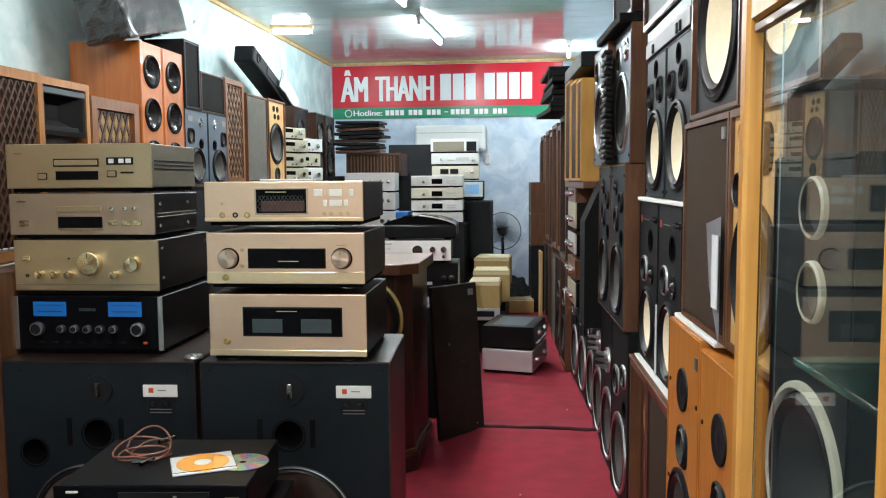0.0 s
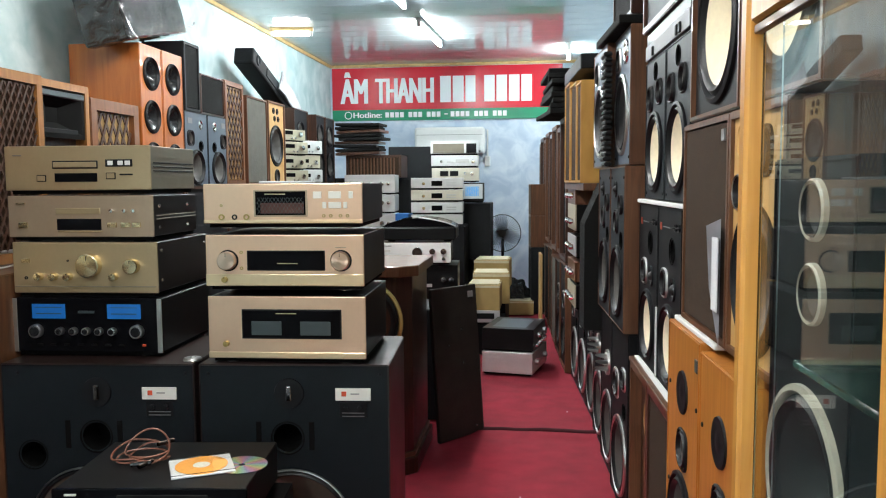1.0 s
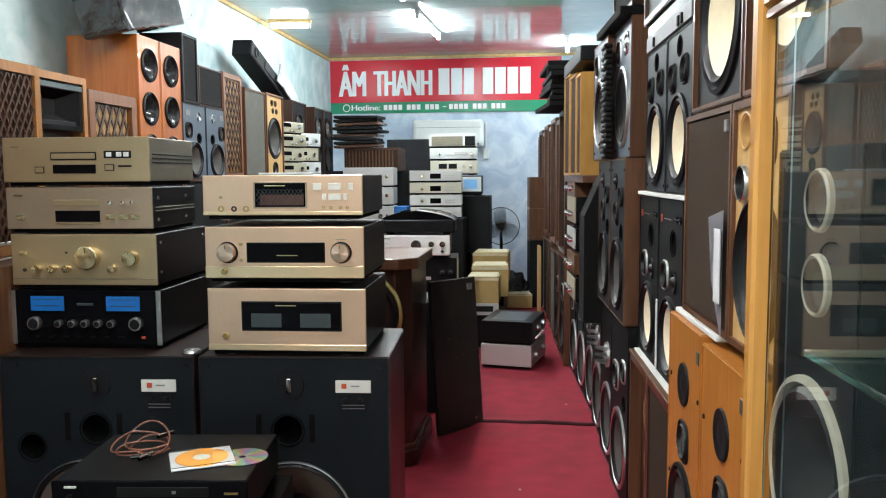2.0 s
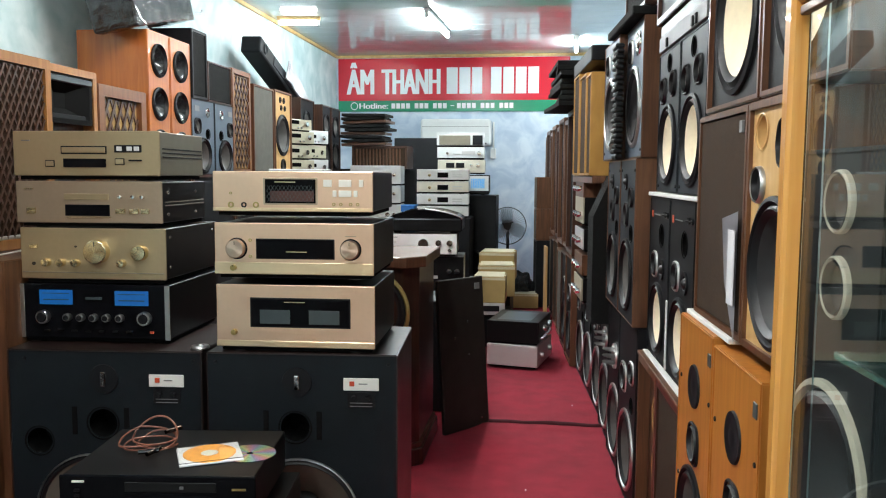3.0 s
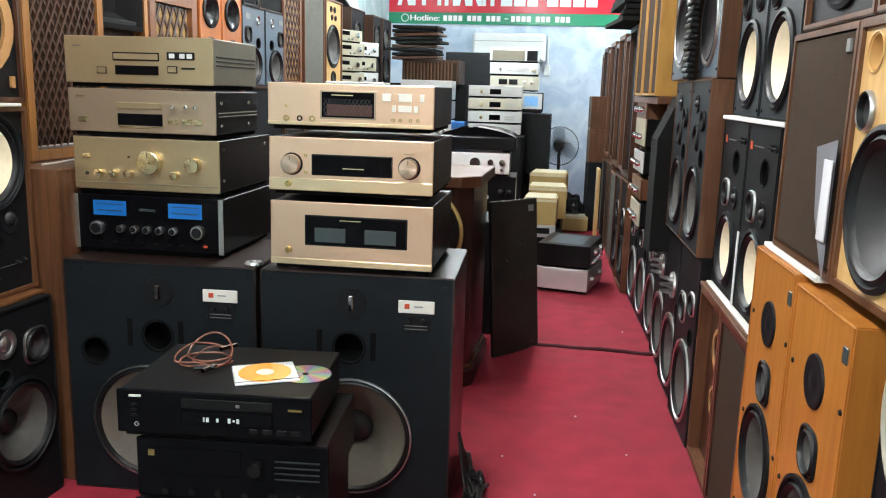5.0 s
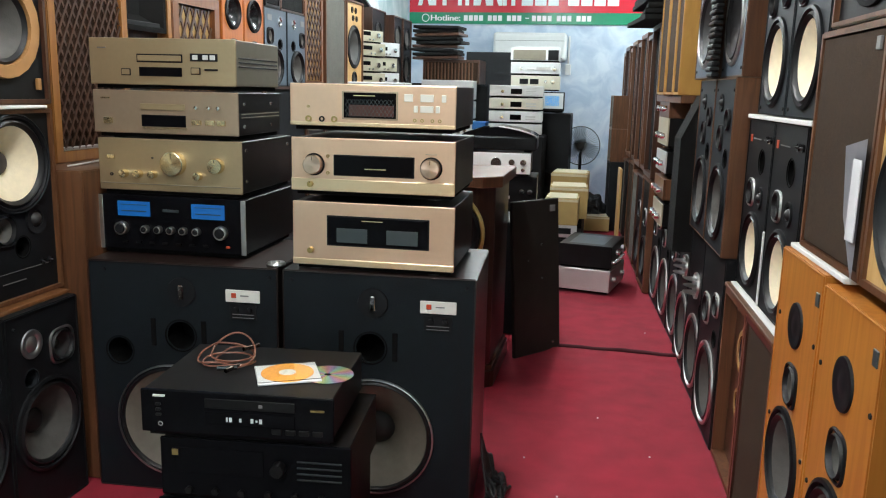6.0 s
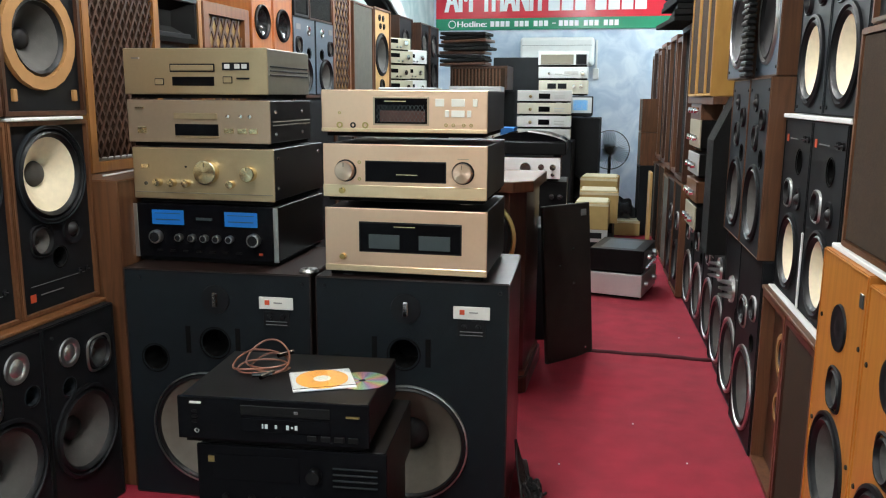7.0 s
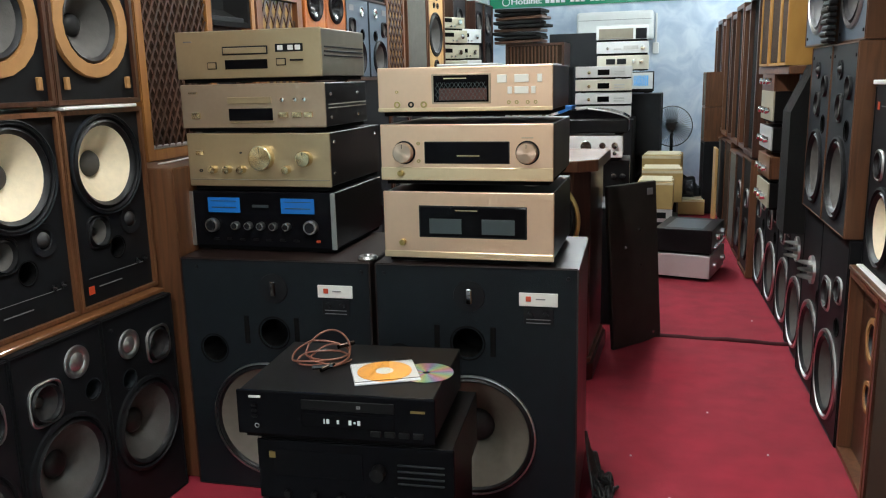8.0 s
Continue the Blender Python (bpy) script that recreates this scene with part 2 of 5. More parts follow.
def lathe(profile, cx, cz, y0=0.0, seg=32, bm=None, turn=0.0, square=0.0):
    """Turns a profile of (radius, depth) round the y axis through (cx, cz); square above 2 makes it a rounded square."""
    bm = bm or bmesh.new()

    def wide(a):
        return (abs(math.cos(a)) ** square + abs(math.sin(a)) ** square) ** (-1 / square) if square else 1.0
    rings = []
    for r, y in profile:
        if r < 1e-5:
            rings.append([bm.verts.new((cx, y0 + y, cz))])
        else:
            rings.append([bm.verts.new((cx + r * wide(2 * math.pi * i / seg) * math.cos(turn + 2 * math.pi * i / seg), y0 + y, cz + r * wide(2 * math.pi * i / seg) * math.sin(turn + 2 * math.pi * i / seg))) for i in range(seg)])
    for a, b in zip(rings, rings[1:]):
        for i in range(seg):
            j = (i + 1) % seg
            if len(a) == 1:
                bm.faces.new((a[0], b[j], b[i]))
            elif len(b) == 1:
                bm.faces.new((a[i], a[j], b[0]))
            else:
                bm.faces.new((a[i], a[j], b[j], b[i]))
    return bm


def upright(profile, cx, cy, seg=24, bm=None):
    """Turns a profile of (radius, height) round the z axis."""
    bm = lathe([(r, -z) for r, z in profile], cx, 0, 0, seg, bm)
    bmesh.ops.transform(bm, matrix=Matrix.Translation((0, cy, 0)) @ Matrix(((1, 0, 0, 0), (0, 0, 1, 0), (0, -1, 0, 0), (0, 0, 0, 1))), verts=bm.verts)
    return bm


def tube(points, r, seg=8, close=False):
    """A round cable through the points."""
    cu = bpy.data.curves.new("cable", "CURVE")
    cu.dimensions, cu.bevel_depth, cu.bevel_resolution, cu.resolution_u = "3D", r, 2, 6
    sp = cu.splines.new("NURBS")
    sp.points.add(len(points) - 1)
    for p, q in zip(sp.points, points):
        p.co = (*q, 1)
    sp.use_endpoint_u, sp.order_u, sp.use_cyclic_u = True, 4, close
    tmp = bpy.data.objects.new("tmp", cu)
    scene.collection.objects.link(tmp)
    dg = bpy.context.evaluated_depsgraph_get()
    me = bpy.data.meshes.new_from_object(tmp.evaluated_get(dg))
    bm = bmesh.new()
    bm.from_mesh(me)
    bpy.data.objects.remove(tmp)
    bpy.data.meshes.remove(me)
    return bm


def thing(name, label, category, m=None, group="", kind=""):
    ob = tagged(new(name), label, category, group, kind)
    ob.empty_display_size = 0.05
    if m is not None:
        ob.matrix_world = m
    return ob


def plate(x0, x1, z0, z1, y, holes, thick=0.012):
    """A board in the xz plane at depth y, with round holes (cx, cz, r) through it."""
    bm = bmesh.new()
    rect = [bm.verts.new((x, y, z)) for x, z in ((x0, z0), (x1, z0), (x1, z1), (x0, z1))]
    edges = [bm.edges.new((rect[i], rect[(i + 1) % 4])) for i in range(4)]
    for cx, cz, r in holes:
        ring = [bm.verts.new((cx + r * math.cos(a * math.pi / 14), y, cz + r * math.sin(a * math.pi / 14))) for a in range(28)]
        edges += [bm.edges.new((ring[i], ring[(i + 1) % 28])) for i in range(28)]
    bmesh.ops.triangle_fill(bm, edges=edges, use_beauty=True)
    return bm


CONES = {
    "white": (BLACK, RUBBER, WHITEC, WHITEC), "whitecap": (BLACK, RUBBER, WHITEC, GREYC), "black": (BLACK, RUBBER, BLACKC, BLACKC),
    "grey": (ALU, RUBBER, GREYC, GREYC), "greyb": (BLACK, RUBBER, GREYC, BLACKC), "taupe": (BLACK, RUBBER, TANC, BLACKC),
    "gloss": (BLACK, RUBBER, GLOSSC, GLOSSC), "tan": (TANRING, RUBBER, GREYC, BLACKC), "chrome": (CHROME, CHROME, ALU, CHROME),
    "satin": (SATIN, RUBBER, GREYC, GREYC), "gold": (GOLDRING, RUBBER, BLACKC, BLACKC), "cream": (CREAMM, RUBBER, BLACKC, BLACKC), "alurim": (ALU, RUBBER, BLACKC, GREYC),
}


def driver(sp, kind, cx, cz, r, y, style):
    """A cone, dome, tube, horn or framed driver on the baffle at depth y of the speaker sp."""
    if kind in ("woofer", "midrange", "octagon"):
        frame_m, sur_m, cone_m, cap_m = CONES[style]
        if kind == "octagon":
            d = part("midrange_frame", lathe([(r * 0.98, 0.0), (r * 0.97, -0.004), (r * 0.93, -0.006), (r * 0.87, -0.005), (r * 0.85, 0.004)], cx, cz, y, 32, square=3.4), frame_m, sp, smooth=True)
        else:
            d = part(kind, lathe([(r, 0.0), (r * 0.995, -0.007), (r * 0.93, -0.010), (r * 0.90, -0.004), (r * 0.89, 0.006)], cx, cz, y, 40), frame_m, sp, smooth=True)
        k = r * 0.86 if kind == "octagon" else r * 0.9
        thin = style == "taupe"
        if thin:
            k = r * 0.955
        if style in ("taupe", "whitecap"):
            part("trim_ring", lathe([(r * 1.005, -0.004), (r * 1.0, -0.0115), (r * 0.982, -0.0125), (r * 0.975, -0.007)], cx, cz, y, 48), ALU if style == "taupe" else GREYB, d, smooth=True)
        if style == "tan":
            k = r * 0.74
            part("gasket", lathe([(r, -0.004), (r * 0.99, -0.013), (r * 0.75, -0.013), (r * 0.74, 0.0)], cx, cz, y, 20), TANRING, d, "tan pressed gasket ring")
        part("surround", lathe([(k, -0.008), (k * 0.985, -0.011), (k * 0.96, -0.013), (k * 0.94, -0.010), (k * 0.92, 0.004)] if thin else [(k, 0.0), (k * 0.97, -0.004), (k * 0.92, -0.009), (k * 0.87, -0.004), (k * 0.83, 0.004)], cx, cz, y, 40), sur_m, d, smooth=True)
        prof = [(k * (0.935 if thin else 0.845), -0.004 if thin else 0.002), (k * 0.7, r * 0.09), (k * 0.5, r * 0.24), (k * 0.27, r * 0.42)]
        part("cone", lathe(prof, cx, cz, y, 40), cone_m, d, smooth=True)
        part("dust_cap", lathe([(k * 0.30, r * 0.41), (k * 0.25, r * 0.33), (k * 0.14, r * 0.28), (0, r * 0.265)], cx, cz, y, 24), cap_m, d, smooth=True)
    elif kind == "dome":
        d = part("tweeter", lathe([(r, 0.0), (r * 0.98, -0.006), (r * 0.62, -0.004), (r * 0.5, 0.004)], cx, cz, y, 28), CONES[style][0], sp, smooth=True)
        part("dome", lathe([(r * 0.52, 0.004), (r * 0.4, -0.006), (r * 0.2, -0.012), (0, -0.014)], cx, cz, y, 20), CONES[style][3], d, smooth=True)
    elif kind == "port":
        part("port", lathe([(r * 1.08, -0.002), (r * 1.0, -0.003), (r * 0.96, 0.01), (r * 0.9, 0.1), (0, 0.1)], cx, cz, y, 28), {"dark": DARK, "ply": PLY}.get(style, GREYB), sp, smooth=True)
    elif kind == "disc":
        part("dome_cover", lathe([(r, 0.0), (r * 0.97, -0.005), (r * 0.78, -0.006), (r * 0.62, -0.003)] + ([(r * 0.58, 0.0), (r * 0.5, -0.08 * r), (r * 0.3, -0.18 * r), (r * 0.12, -0.22 * r), (0, -0.23 * r)] if style in ("satin", "chrome") else [(r * 0.3, -0.10 * r), (0, -0.13 * r)]), cx, cz, y, 28), CONES[style][0], sp, smooth=True)
    elif kind == "slot":
        w, h = r, r * 2.2
        s = part("slot_tweeter", lathe([(r * 1.5, 0.0), (r * 1.46, -0.004), (0.0, -0.004)], cx, cz, y, 32), BLACK, sp)
        part("slot_mouth", box(cx - 0.28 * r, cx + 0.28 * r, y - 0.012, y - 0.003, cz - r * 0.75, cz + r * 0.75, 0.003), CHROME, s, "bright metal slot")
    elif kind == "recess":
        # flat bar without a hole; the slot's inner shade is its colour
        part("vent_slot", box(cx - r * 0.3, cx + r * 0.3, y - 0.002, y + 0.002, cz - r * 1.6, cz + r * 1.6, 0.001), DARK, sp)
    elif kind == "knobs":
        pl = part("control_plate", box(cx - r, cx + r, y - 0.003, y, cz - r * 0.7, cz + r * 0.42, 0.001), BLACK, sp)
        for s in (-0.5, 0.5):
            part("control_knob", lathe([(r * 0.2, 0), (r * 0.18, -0.012), (0, -0.013)], cx + s * r, cz + 0.02 * r, y - 0.003, 16), BLACK, pl)
        part("print_line", box(cx - r * 0.8, cx + r * 0.8, y - 0.0045, y - 0.003, cz - r * 0.38, cz - r * 0.33), PRINT, pl)
        part("print_line", box(cx - r * 0.8, cx + r * 0.8, y - 0.0045, y - 0.003, cz - r * 0.62, cz - r * 0.57), PRINT, pl)
    elif kind == "badge":
        part("badge", box(cx - r, cx + r, y - (0.0075 if r < 0.008 else 0.002), y - 0.0005, cz - r, cz + r, 0.0008), REDM, sp, "small orange-red badge")
    elif kind == "teal":
        part("badge", lathe([(r, 0), (r * 0.9, -0.003), (0, -0.003)], cx, cz, y, 18), TEALB, sp, "small teal badge")
    elif kind == "rect":
        w, h = style
        part("name_plate", box(cx - w / 2, cx + w / 2, y - 0.005, y - 0.0005, cz - h / 2, cz + h / 2, 0.001), LABEL, sp)
    elif kind == "bracket":
        part("bracket", box(cx - 0.007, cx + 0.007, y - 0.012, y - 0.0005, cz - 0.016, cz + 0.016, 0.002), TANRING, sp, "small tan bracket")
    elif kind == "line":
        w, h = style
        part("print_line", box(cx - w / 2, cx + w / 2, y - (0.0065 if w < 0.03 else 0.0018), y - 0.0002, cz - h / 2, cz + h / 2), PRINT, sp)
    elif kind == "screw":
        part("screw", lathe([(r, 0), (r * 0.8, -0.003), (0, -0.003)], cx, cz, y, 10), BLACK, sp)
    elif kind == "lens":
        hm = part("horn", lathe([(r, 0.0), (r * 0.97, -0.01), (r * 0.8, -0.004), (r * 0.3, 0.06), (0, 0.07)], cx, cz, y, 28), ALU, sp, "silver horn", True)
        for i in (-1, 0, 1):
            part("lens_fin", lathe([(r * 0.8, 0.0), (r * 0.8, -0.003), (0, -0.003)], 0, 0, 0, 20), ALU, hm).matrix_local = Matrix.Translation((cx, y - 0.012, cz + i * r * 0.5)) @ Matrix.Rotation(radians(84), 4, "X")


def horn_mouth(sp, cx, cz, w, h, y):
    """A dark rectangular horn with sloping throat."""
    bm = bmesh.new()
    a = [bm.verts.new((cx + sx * w / 2, y - 0.004, cz + sz * h / 2)) for sx, sz in ((-1, -1), (1, -1), (1, 1), (-1, 1))]
    b = [bm.verts.new((cx + sx * w * 0.44, y - 0.004, cz + sz * h * 0.40)) for sx, sz in ((-1, -1), (1, -1), (1, 1), (-1, 1))]
    c = [bm.verts.new((cx + sx * w * 0.12, y + 0.040, cz + sz * h * 0.16)) for sx, sz in ((-1, -1), (1, -1), (1, 1), (-1, 1))]
    for p, q in ((a, b), (b, c)):
        for i in range(4):
            bm.faces.new((p[i], p[(i + 1) % 4], q[(i + 1) % 4], q[i]))
    bm.faces.new(c)
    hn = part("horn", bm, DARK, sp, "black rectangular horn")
    part("horn_bar", box(cx - w * 0.36, cx + w * 0.36, y - 0.002, y + 0.01, cz - h * 0.43, cz - h * 0.30, 0.003), BLACK, hn)


def lattice(sp, x0, x1, z0, z1, y, pitch, wide, material, slope=1.9, depth=0.008):
    """Crossing slanted wooden bars, cut off at the frame."""
    bm = bmesh.new()
    for s in (-1, 1):
        off = y - (0.0 if s < 0 else depth * 0.5)
        span = (z1 - z0) / slope
        c = x0 - span
        while c < x1 + span:
            pts = []
            for x in (x0, x1):
                z = z0 + (x - c) * slope if s > 0 else z1 - (x - c) * slope
                pts.append((x, z))
            for z in (z0, z1):
                x = c + (z - z0) / slope if s > 0 else c + (z1 - z) / slope
                pts.append((x, z))
            ok = sorted({(round(x, 4), round(z, 4)) for x, z in pts if x0 - 1e-6 <= x <= x1 + 1e-6 and z0 - 1e-6 <= z <= z1 + 1e-6})
            if len(ok) >= 2 and abs(ok[0][0] - ok[-1][0]) > 0.005:
                (xa, za), (xb, zb) = ok[0], ok[-1]
                ln = math.hypot(xb - xa, zb - za)
                nx, nz = -(zb - za) / ln * wide / 2, (xb - xa) / ln * wide / 2
                v = [bm.verts.new((px, py, pz)) for py in (off, off - depth * 0.5) for px, pz in ((xa + nx, za + nz), (xa - nx, za - nz), (xb - nx, zb - nz), (xb + nx, zb + nz))]
                for f in ((4, 5, 6, 7), (0, 1, 5, 4), (1, 2, 6, 5), (2, 3, 7, 6), (3, 0, 4, 7)):
                    bm.faces.new([v[i] for i in f])
            c += pitch
    return part("lattice_grille", bm, material, sp, "carved wooden lattice")


def speaker(label, w, d, h, m, cab, baf, drivers=(), inset=0.012, rim=0.016, grille=None, name="loudspeaker", group=""):
    """A box loudspeaker: origin at the foot of its front's middle; it faces -y. Drivers: kind, x, z, radius, style."""
    sp = thing(name, label, "loudspeaker", m, group)
    bm = bmesh.new()
    x, r = w / 2, rim
    o = [bm.verts.new(p) for p in ((-x, 0, 0), (x, 0, 0), (x, 0, h), (-x, 0, h))]
    i = [bm.verts.new(p) for p in ((-x + r, 0, r), (x - r, 0, r), (x - r, 0, h - r), (-x + r, 0, h - r))]
    j = [bm.verts.new((v.co.x, inset + 0.002, v.co.z)) for v in i]
    k = [bm.verts.new((v.co.x, d, v.co.z)) for v in o]
    for a, b in ((o, i), (i, j), (k, o)):
        for n in range(4):
            bm.faces.new((a[n], a[(n + 1) % 4], b[(n + 1) % 4], b[n]))
    bm.faces.new(k)
    bmesh.ops.recalc_face_normals(bm, faces=bm.faces)
    bmesh.ops.bevel(bm, geom=[e for e in bm.edges if all(v in o or v in k for v in e.verts)], offset=0.003, segments=2, affect="EDGES")
    part("cabinet", bm, cab, sp)
    holes = [(cx, cz, rr * (0.9 if kind != "octagon" else 0.84)) for kind, cx, cz, rr, st in drivers if kind in ("woofer", "midrange", "octagon", "port", "lens")]
    if grille:
        part("grille", box(-x + r + 0.002, x - r - 0.002, inset - 0.006, inset + 0.01, r + 0.002, h - r - 0.002, 0.003), grille, sp)
    else:
        part("baffle", plate(-x + r, x - r, r, h - r, inset, holes), baf, sp)
    for kind, cx, cz, rr, st in drivers:
        driver(sp, kind, cx, cz, rr, inset, st)
    return sp


def unit(label, w, d, h, m, front, case, items=(), feet=True, name="amplifier", cat="amplifier", ft=0.008, group=""):
    """A hi-fi component: faceplate at -y, origin at the foot of its front's middle. Items: kind, x, z, a, b, material."""
    t = thing(name, label, cat, m, group)
    f = 0.014 if feet else 0.0
    part("case", box(-w / 2 + 0.004, w / 2 - 0.004, ft, d, f + 0.001, h - 0.0008, 0.002), case, t)
    if feet:
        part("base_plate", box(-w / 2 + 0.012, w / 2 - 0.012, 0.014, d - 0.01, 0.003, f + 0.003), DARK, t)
    fp = part("faceplate", box(-w / 2, w / 2, 0, ft, f, h, 0.0025, seg=2), front, t)
    if feet:
        for sx in (-1, 1):
            for y in (0.036, d - 0.05):
                part("foot", upright([(0.0, 0.0), (0.02, 0.0), (0.022, 0.004), (0.02, f + 0.004), (0, f + 0.004)], sx * (w / 2 - 0.06), y, 20), SATIN if front is CHAMP else CASE if case is not GREYCASE else GOLDL, t)
    for kind, cx, cz, a, b, mt in items:
        if kind == "knob":
            k = part("knob", lathe([(a, 0.0), (a * 0.98, -b), (a * 0.9, -b - 0.0025), (a * 0.06, -b - 0.0032), (0, -b - 0.0032)], 0, 0, 0, 36), mt, t, smooth=True)
            k.location = (cx, 0, cz)
            part("pointer", box(-0.0006, 0.0006, -b - 0.0042, -b - 0.0028, a * 0.45, a * 0.85), BLACK, k)
        elif kind == "jack":
            part("jack", lathe([(a, 0), (a * 0.95, -0.004), (a * 0.55, -0.004), (a * 0.5, 0.001), (0, 0.001)], cx, cz, 0, 18), mt, t)
        elif kind == "button":
            part("button", box(cx - a / 2, cx + a / 2, -0.004, 0.001, cz - b / 2, cz + b / 2, 0.001), mt, t)
        elif kind == "window":
            part("window", box(cx - a / 2, cx + a / 2, -0.0026, 0.002, cz - b / 2, cz + b / 2, 0.0008), mt, t, "dark smoked window")
        elif kind == "bezel":
            part("bezel", box(cx - a / 2, cx + a / 2, -0.0018, 0.001, cz - b / 2, cz + b / 2, 0.0012), mt, t)
        elif kind == "meter":
            part("meter", box(cx - a / 2, cx + a / 2, -0.0034, -0.001, cz - b / 2, cz + b / 2, 0.0004), mt, t)
        elif kind == "print":
            part("print_line", box(cx - a / 2, cx + a / 2, -0.0042, -0.0001, cz - b / 2, cz + b / 2), mt, t)
        elif kind == "groove":
            part("groove", box(w / 2 - 0.008, w / 2 - 0.0028, cx, a, cz - b / 2, cz + b / 2, 0.0004), mt, t)
        elif kind == "bolt":
            part("side_bolt", lathe([(0.006, 0), (0.005, -0.004), (0, -0.005)], 0, 0, 0, 10), mt, t).matrix_local = Matrix.Translation((w / 2 - 0.006, cx, cz)) @ Matrix.Rotation(radians(90), 4, "Z")
    return t


def left(x, y0, y1, z, turn=0.0):
    """A place on the left bank: a front that looks along +x, from y0 to y1."""
    return pose(x, (y0 + y1) / 2, z, 0, 0, 90 + turn)


def right(x, y, w, z, turn=4.0):
    """A place on the bank on the other side: near corner of the front at (x, y), w wide, looking along -x."""
    a = radians(turn)
    return pose(x - math.sin(a) * w / 2, y + math.cos(a) * w / 2, z, 0, 0, -90 + turn)


# ---- the room ----
LX, RX, FY, BY, CZ = -2.06, 1.18, 9.30, -1.2, 2.53


def structure(name, bm, material, label, cat):
    return tagged(part(name, bm, material), label, cat, kind="structure")


structure("floor", box(LX - 0.1, RX + 0.1, BY - 0.1, FY + 0.1, -0.1, -0.012), CONCRETE, "grey concrete floor slab under the carpet", "floor")
structure("wall_west", box(LX - 0.12, LX, BY, FY, -0.012, CZ + 0.05), WALL, "wall with pale blue-green sponged paint", "wall")
structure("wall_east", box(RX, RX + 0.12, BY, FY, -0.012, CZ + 0.05), WALL, "wall with pale blue-green sponged paint", "wall")
structure("wall_north", box(LX - 0.12, RX + 0.12, FY, FY + 0.12, -0.012, CZ + 0.05), FARWALL, "end wall with mottled light blue paint", "wall")
# unseen wall behind the camera; its opening is added to admit sky light
bm = box(LX - 0.12, -1.2, BY - 0.12, BY, -0.012, CZ + 0.05)
box(0.6, RX + 0.12, BY - 0.12, BY, -0.012, CZ + 0.05, bm=bm)
box(-1.2, 0.6, BY - 0.12, BY, 2.2, CZ + 0.05, bm=bm)
structure("wall_south", bm, WALL, "unseen shop front wall with a doorway added to let daylight in", "wall")
bm = bmesh.new()
y = BY
while y < FY:
    box(LX, RX, y + 0.0015, min(y + 0.248, FY), CZ, CZ + 0.03, 0.0015, bm)
    y += 0.25
box(LX, RX, BY, FY, CZ + 0.031, CZ + 0.06, bm=bm)
structure("ceiling", bm, CEIL, "glossy grey-white plastic ceiling panels", "ceiling")
bm = box(LX, LX + 0.025, BY, FY, CZ - 0.03, CZ, 0.004)
structure("trim_west", bm, TRIM, "thin varnished wooden ceiling trim", "trim")
structure("trim_north", box(LX + 0.026, RX - 0.026, FY - 0.028, FY, CZ - 0.03, CZ, 0.004), TRIM, "thin varnished wooden ceiling trim", "trim")
structure("trim_east", box(RX - 0.025, RX, BY, FY, CZ - 0.03, CZ, 0.004), TRIM, "thin varnished wooden ceiling trim", "trim")


def carpet(name, y0, y1, lift, label, ripple):
    bm = bmesh.new()
    nx, ny = 44, max(8, int((y1 - y0) / 0.05))
    g = []
    for j in range(ny + 1):
        row = []
        for i in range(nx + 1):
            x, y = LX + 0.002 + (RX - LX - 0.004) * i / nx, y0 + (y1 - y0) * j / ny
            z = lift + 0.002 * noise.noise((x * 3, y * 3, 0))
            if ripple and y > y1 - 0.16:
                z += 0.016 * math.exp(-((y - y1 + 0.05) / 0.035) ** 2) * (0.7 + 0.5 * noise.noise((x * 5, 7, 0)))
            row.append(bm.verts.new((x, y + (0.03 * noise.noise((x * 2.3, 3, 1)) if ripple and j == ny else 0), z)))
        g.append(row)
    for j in range(ny):
        for i in range(nx):
            bm.faces.new((g[j][i], g[j][i + 1], g[j + 1][i + 1], g[j + 1][i]))
    low = [bm.verts.new((v.co.x, v.co.y, -0.012)) for v in g[-1]]
    for i in range(nx):
        bm.faces.new((g[-1][i], g[-1][i + 1], low[i + 1], low[i]))
    ob = part(name, bm, CARPET, smooth=True)
    return tagged(ob, label, "carpet", kind="structure")


carpet("carpet_near", 1.72, 4.265, 0.0, "crimson carpet sheet with a rippled overlapping edge", True)
carpet("carpet_far", 4.16, FY - 0.002, -0.006, "crimson carpet sheet running to the end wall", False)
# dark tube laid along the seam as its painted shadow line
edge = [(0.0 + 0.05 * i, 4.24 + 0.035 * noise.noise((i * 0.45, 3, 1)), 0.012 + 0.006 * noise.noise((i * 0.7, 5, 2))) for i in range(13)]
structure("carpet_fold", tube(edge, 0.011), CARPET_SHADE, "dark strip standing in for the shade where the carpet sheets meet", "carpet")

# banner on the end wall
ban = thing("banner", "red and green vinyl shop banner with white lettering", "banner", pose(-0.045, FY - 0.003, 0.11))
part("red_field", box(-1.99, 0.56, -0.012, -0.002, 1.925, 2.385, 0.001), BANR, ban)
part("green_strip", box(-1.99, 0.56, -0.013, -0.002, 1.805, 1.9245, 0.001), BANG, ban)


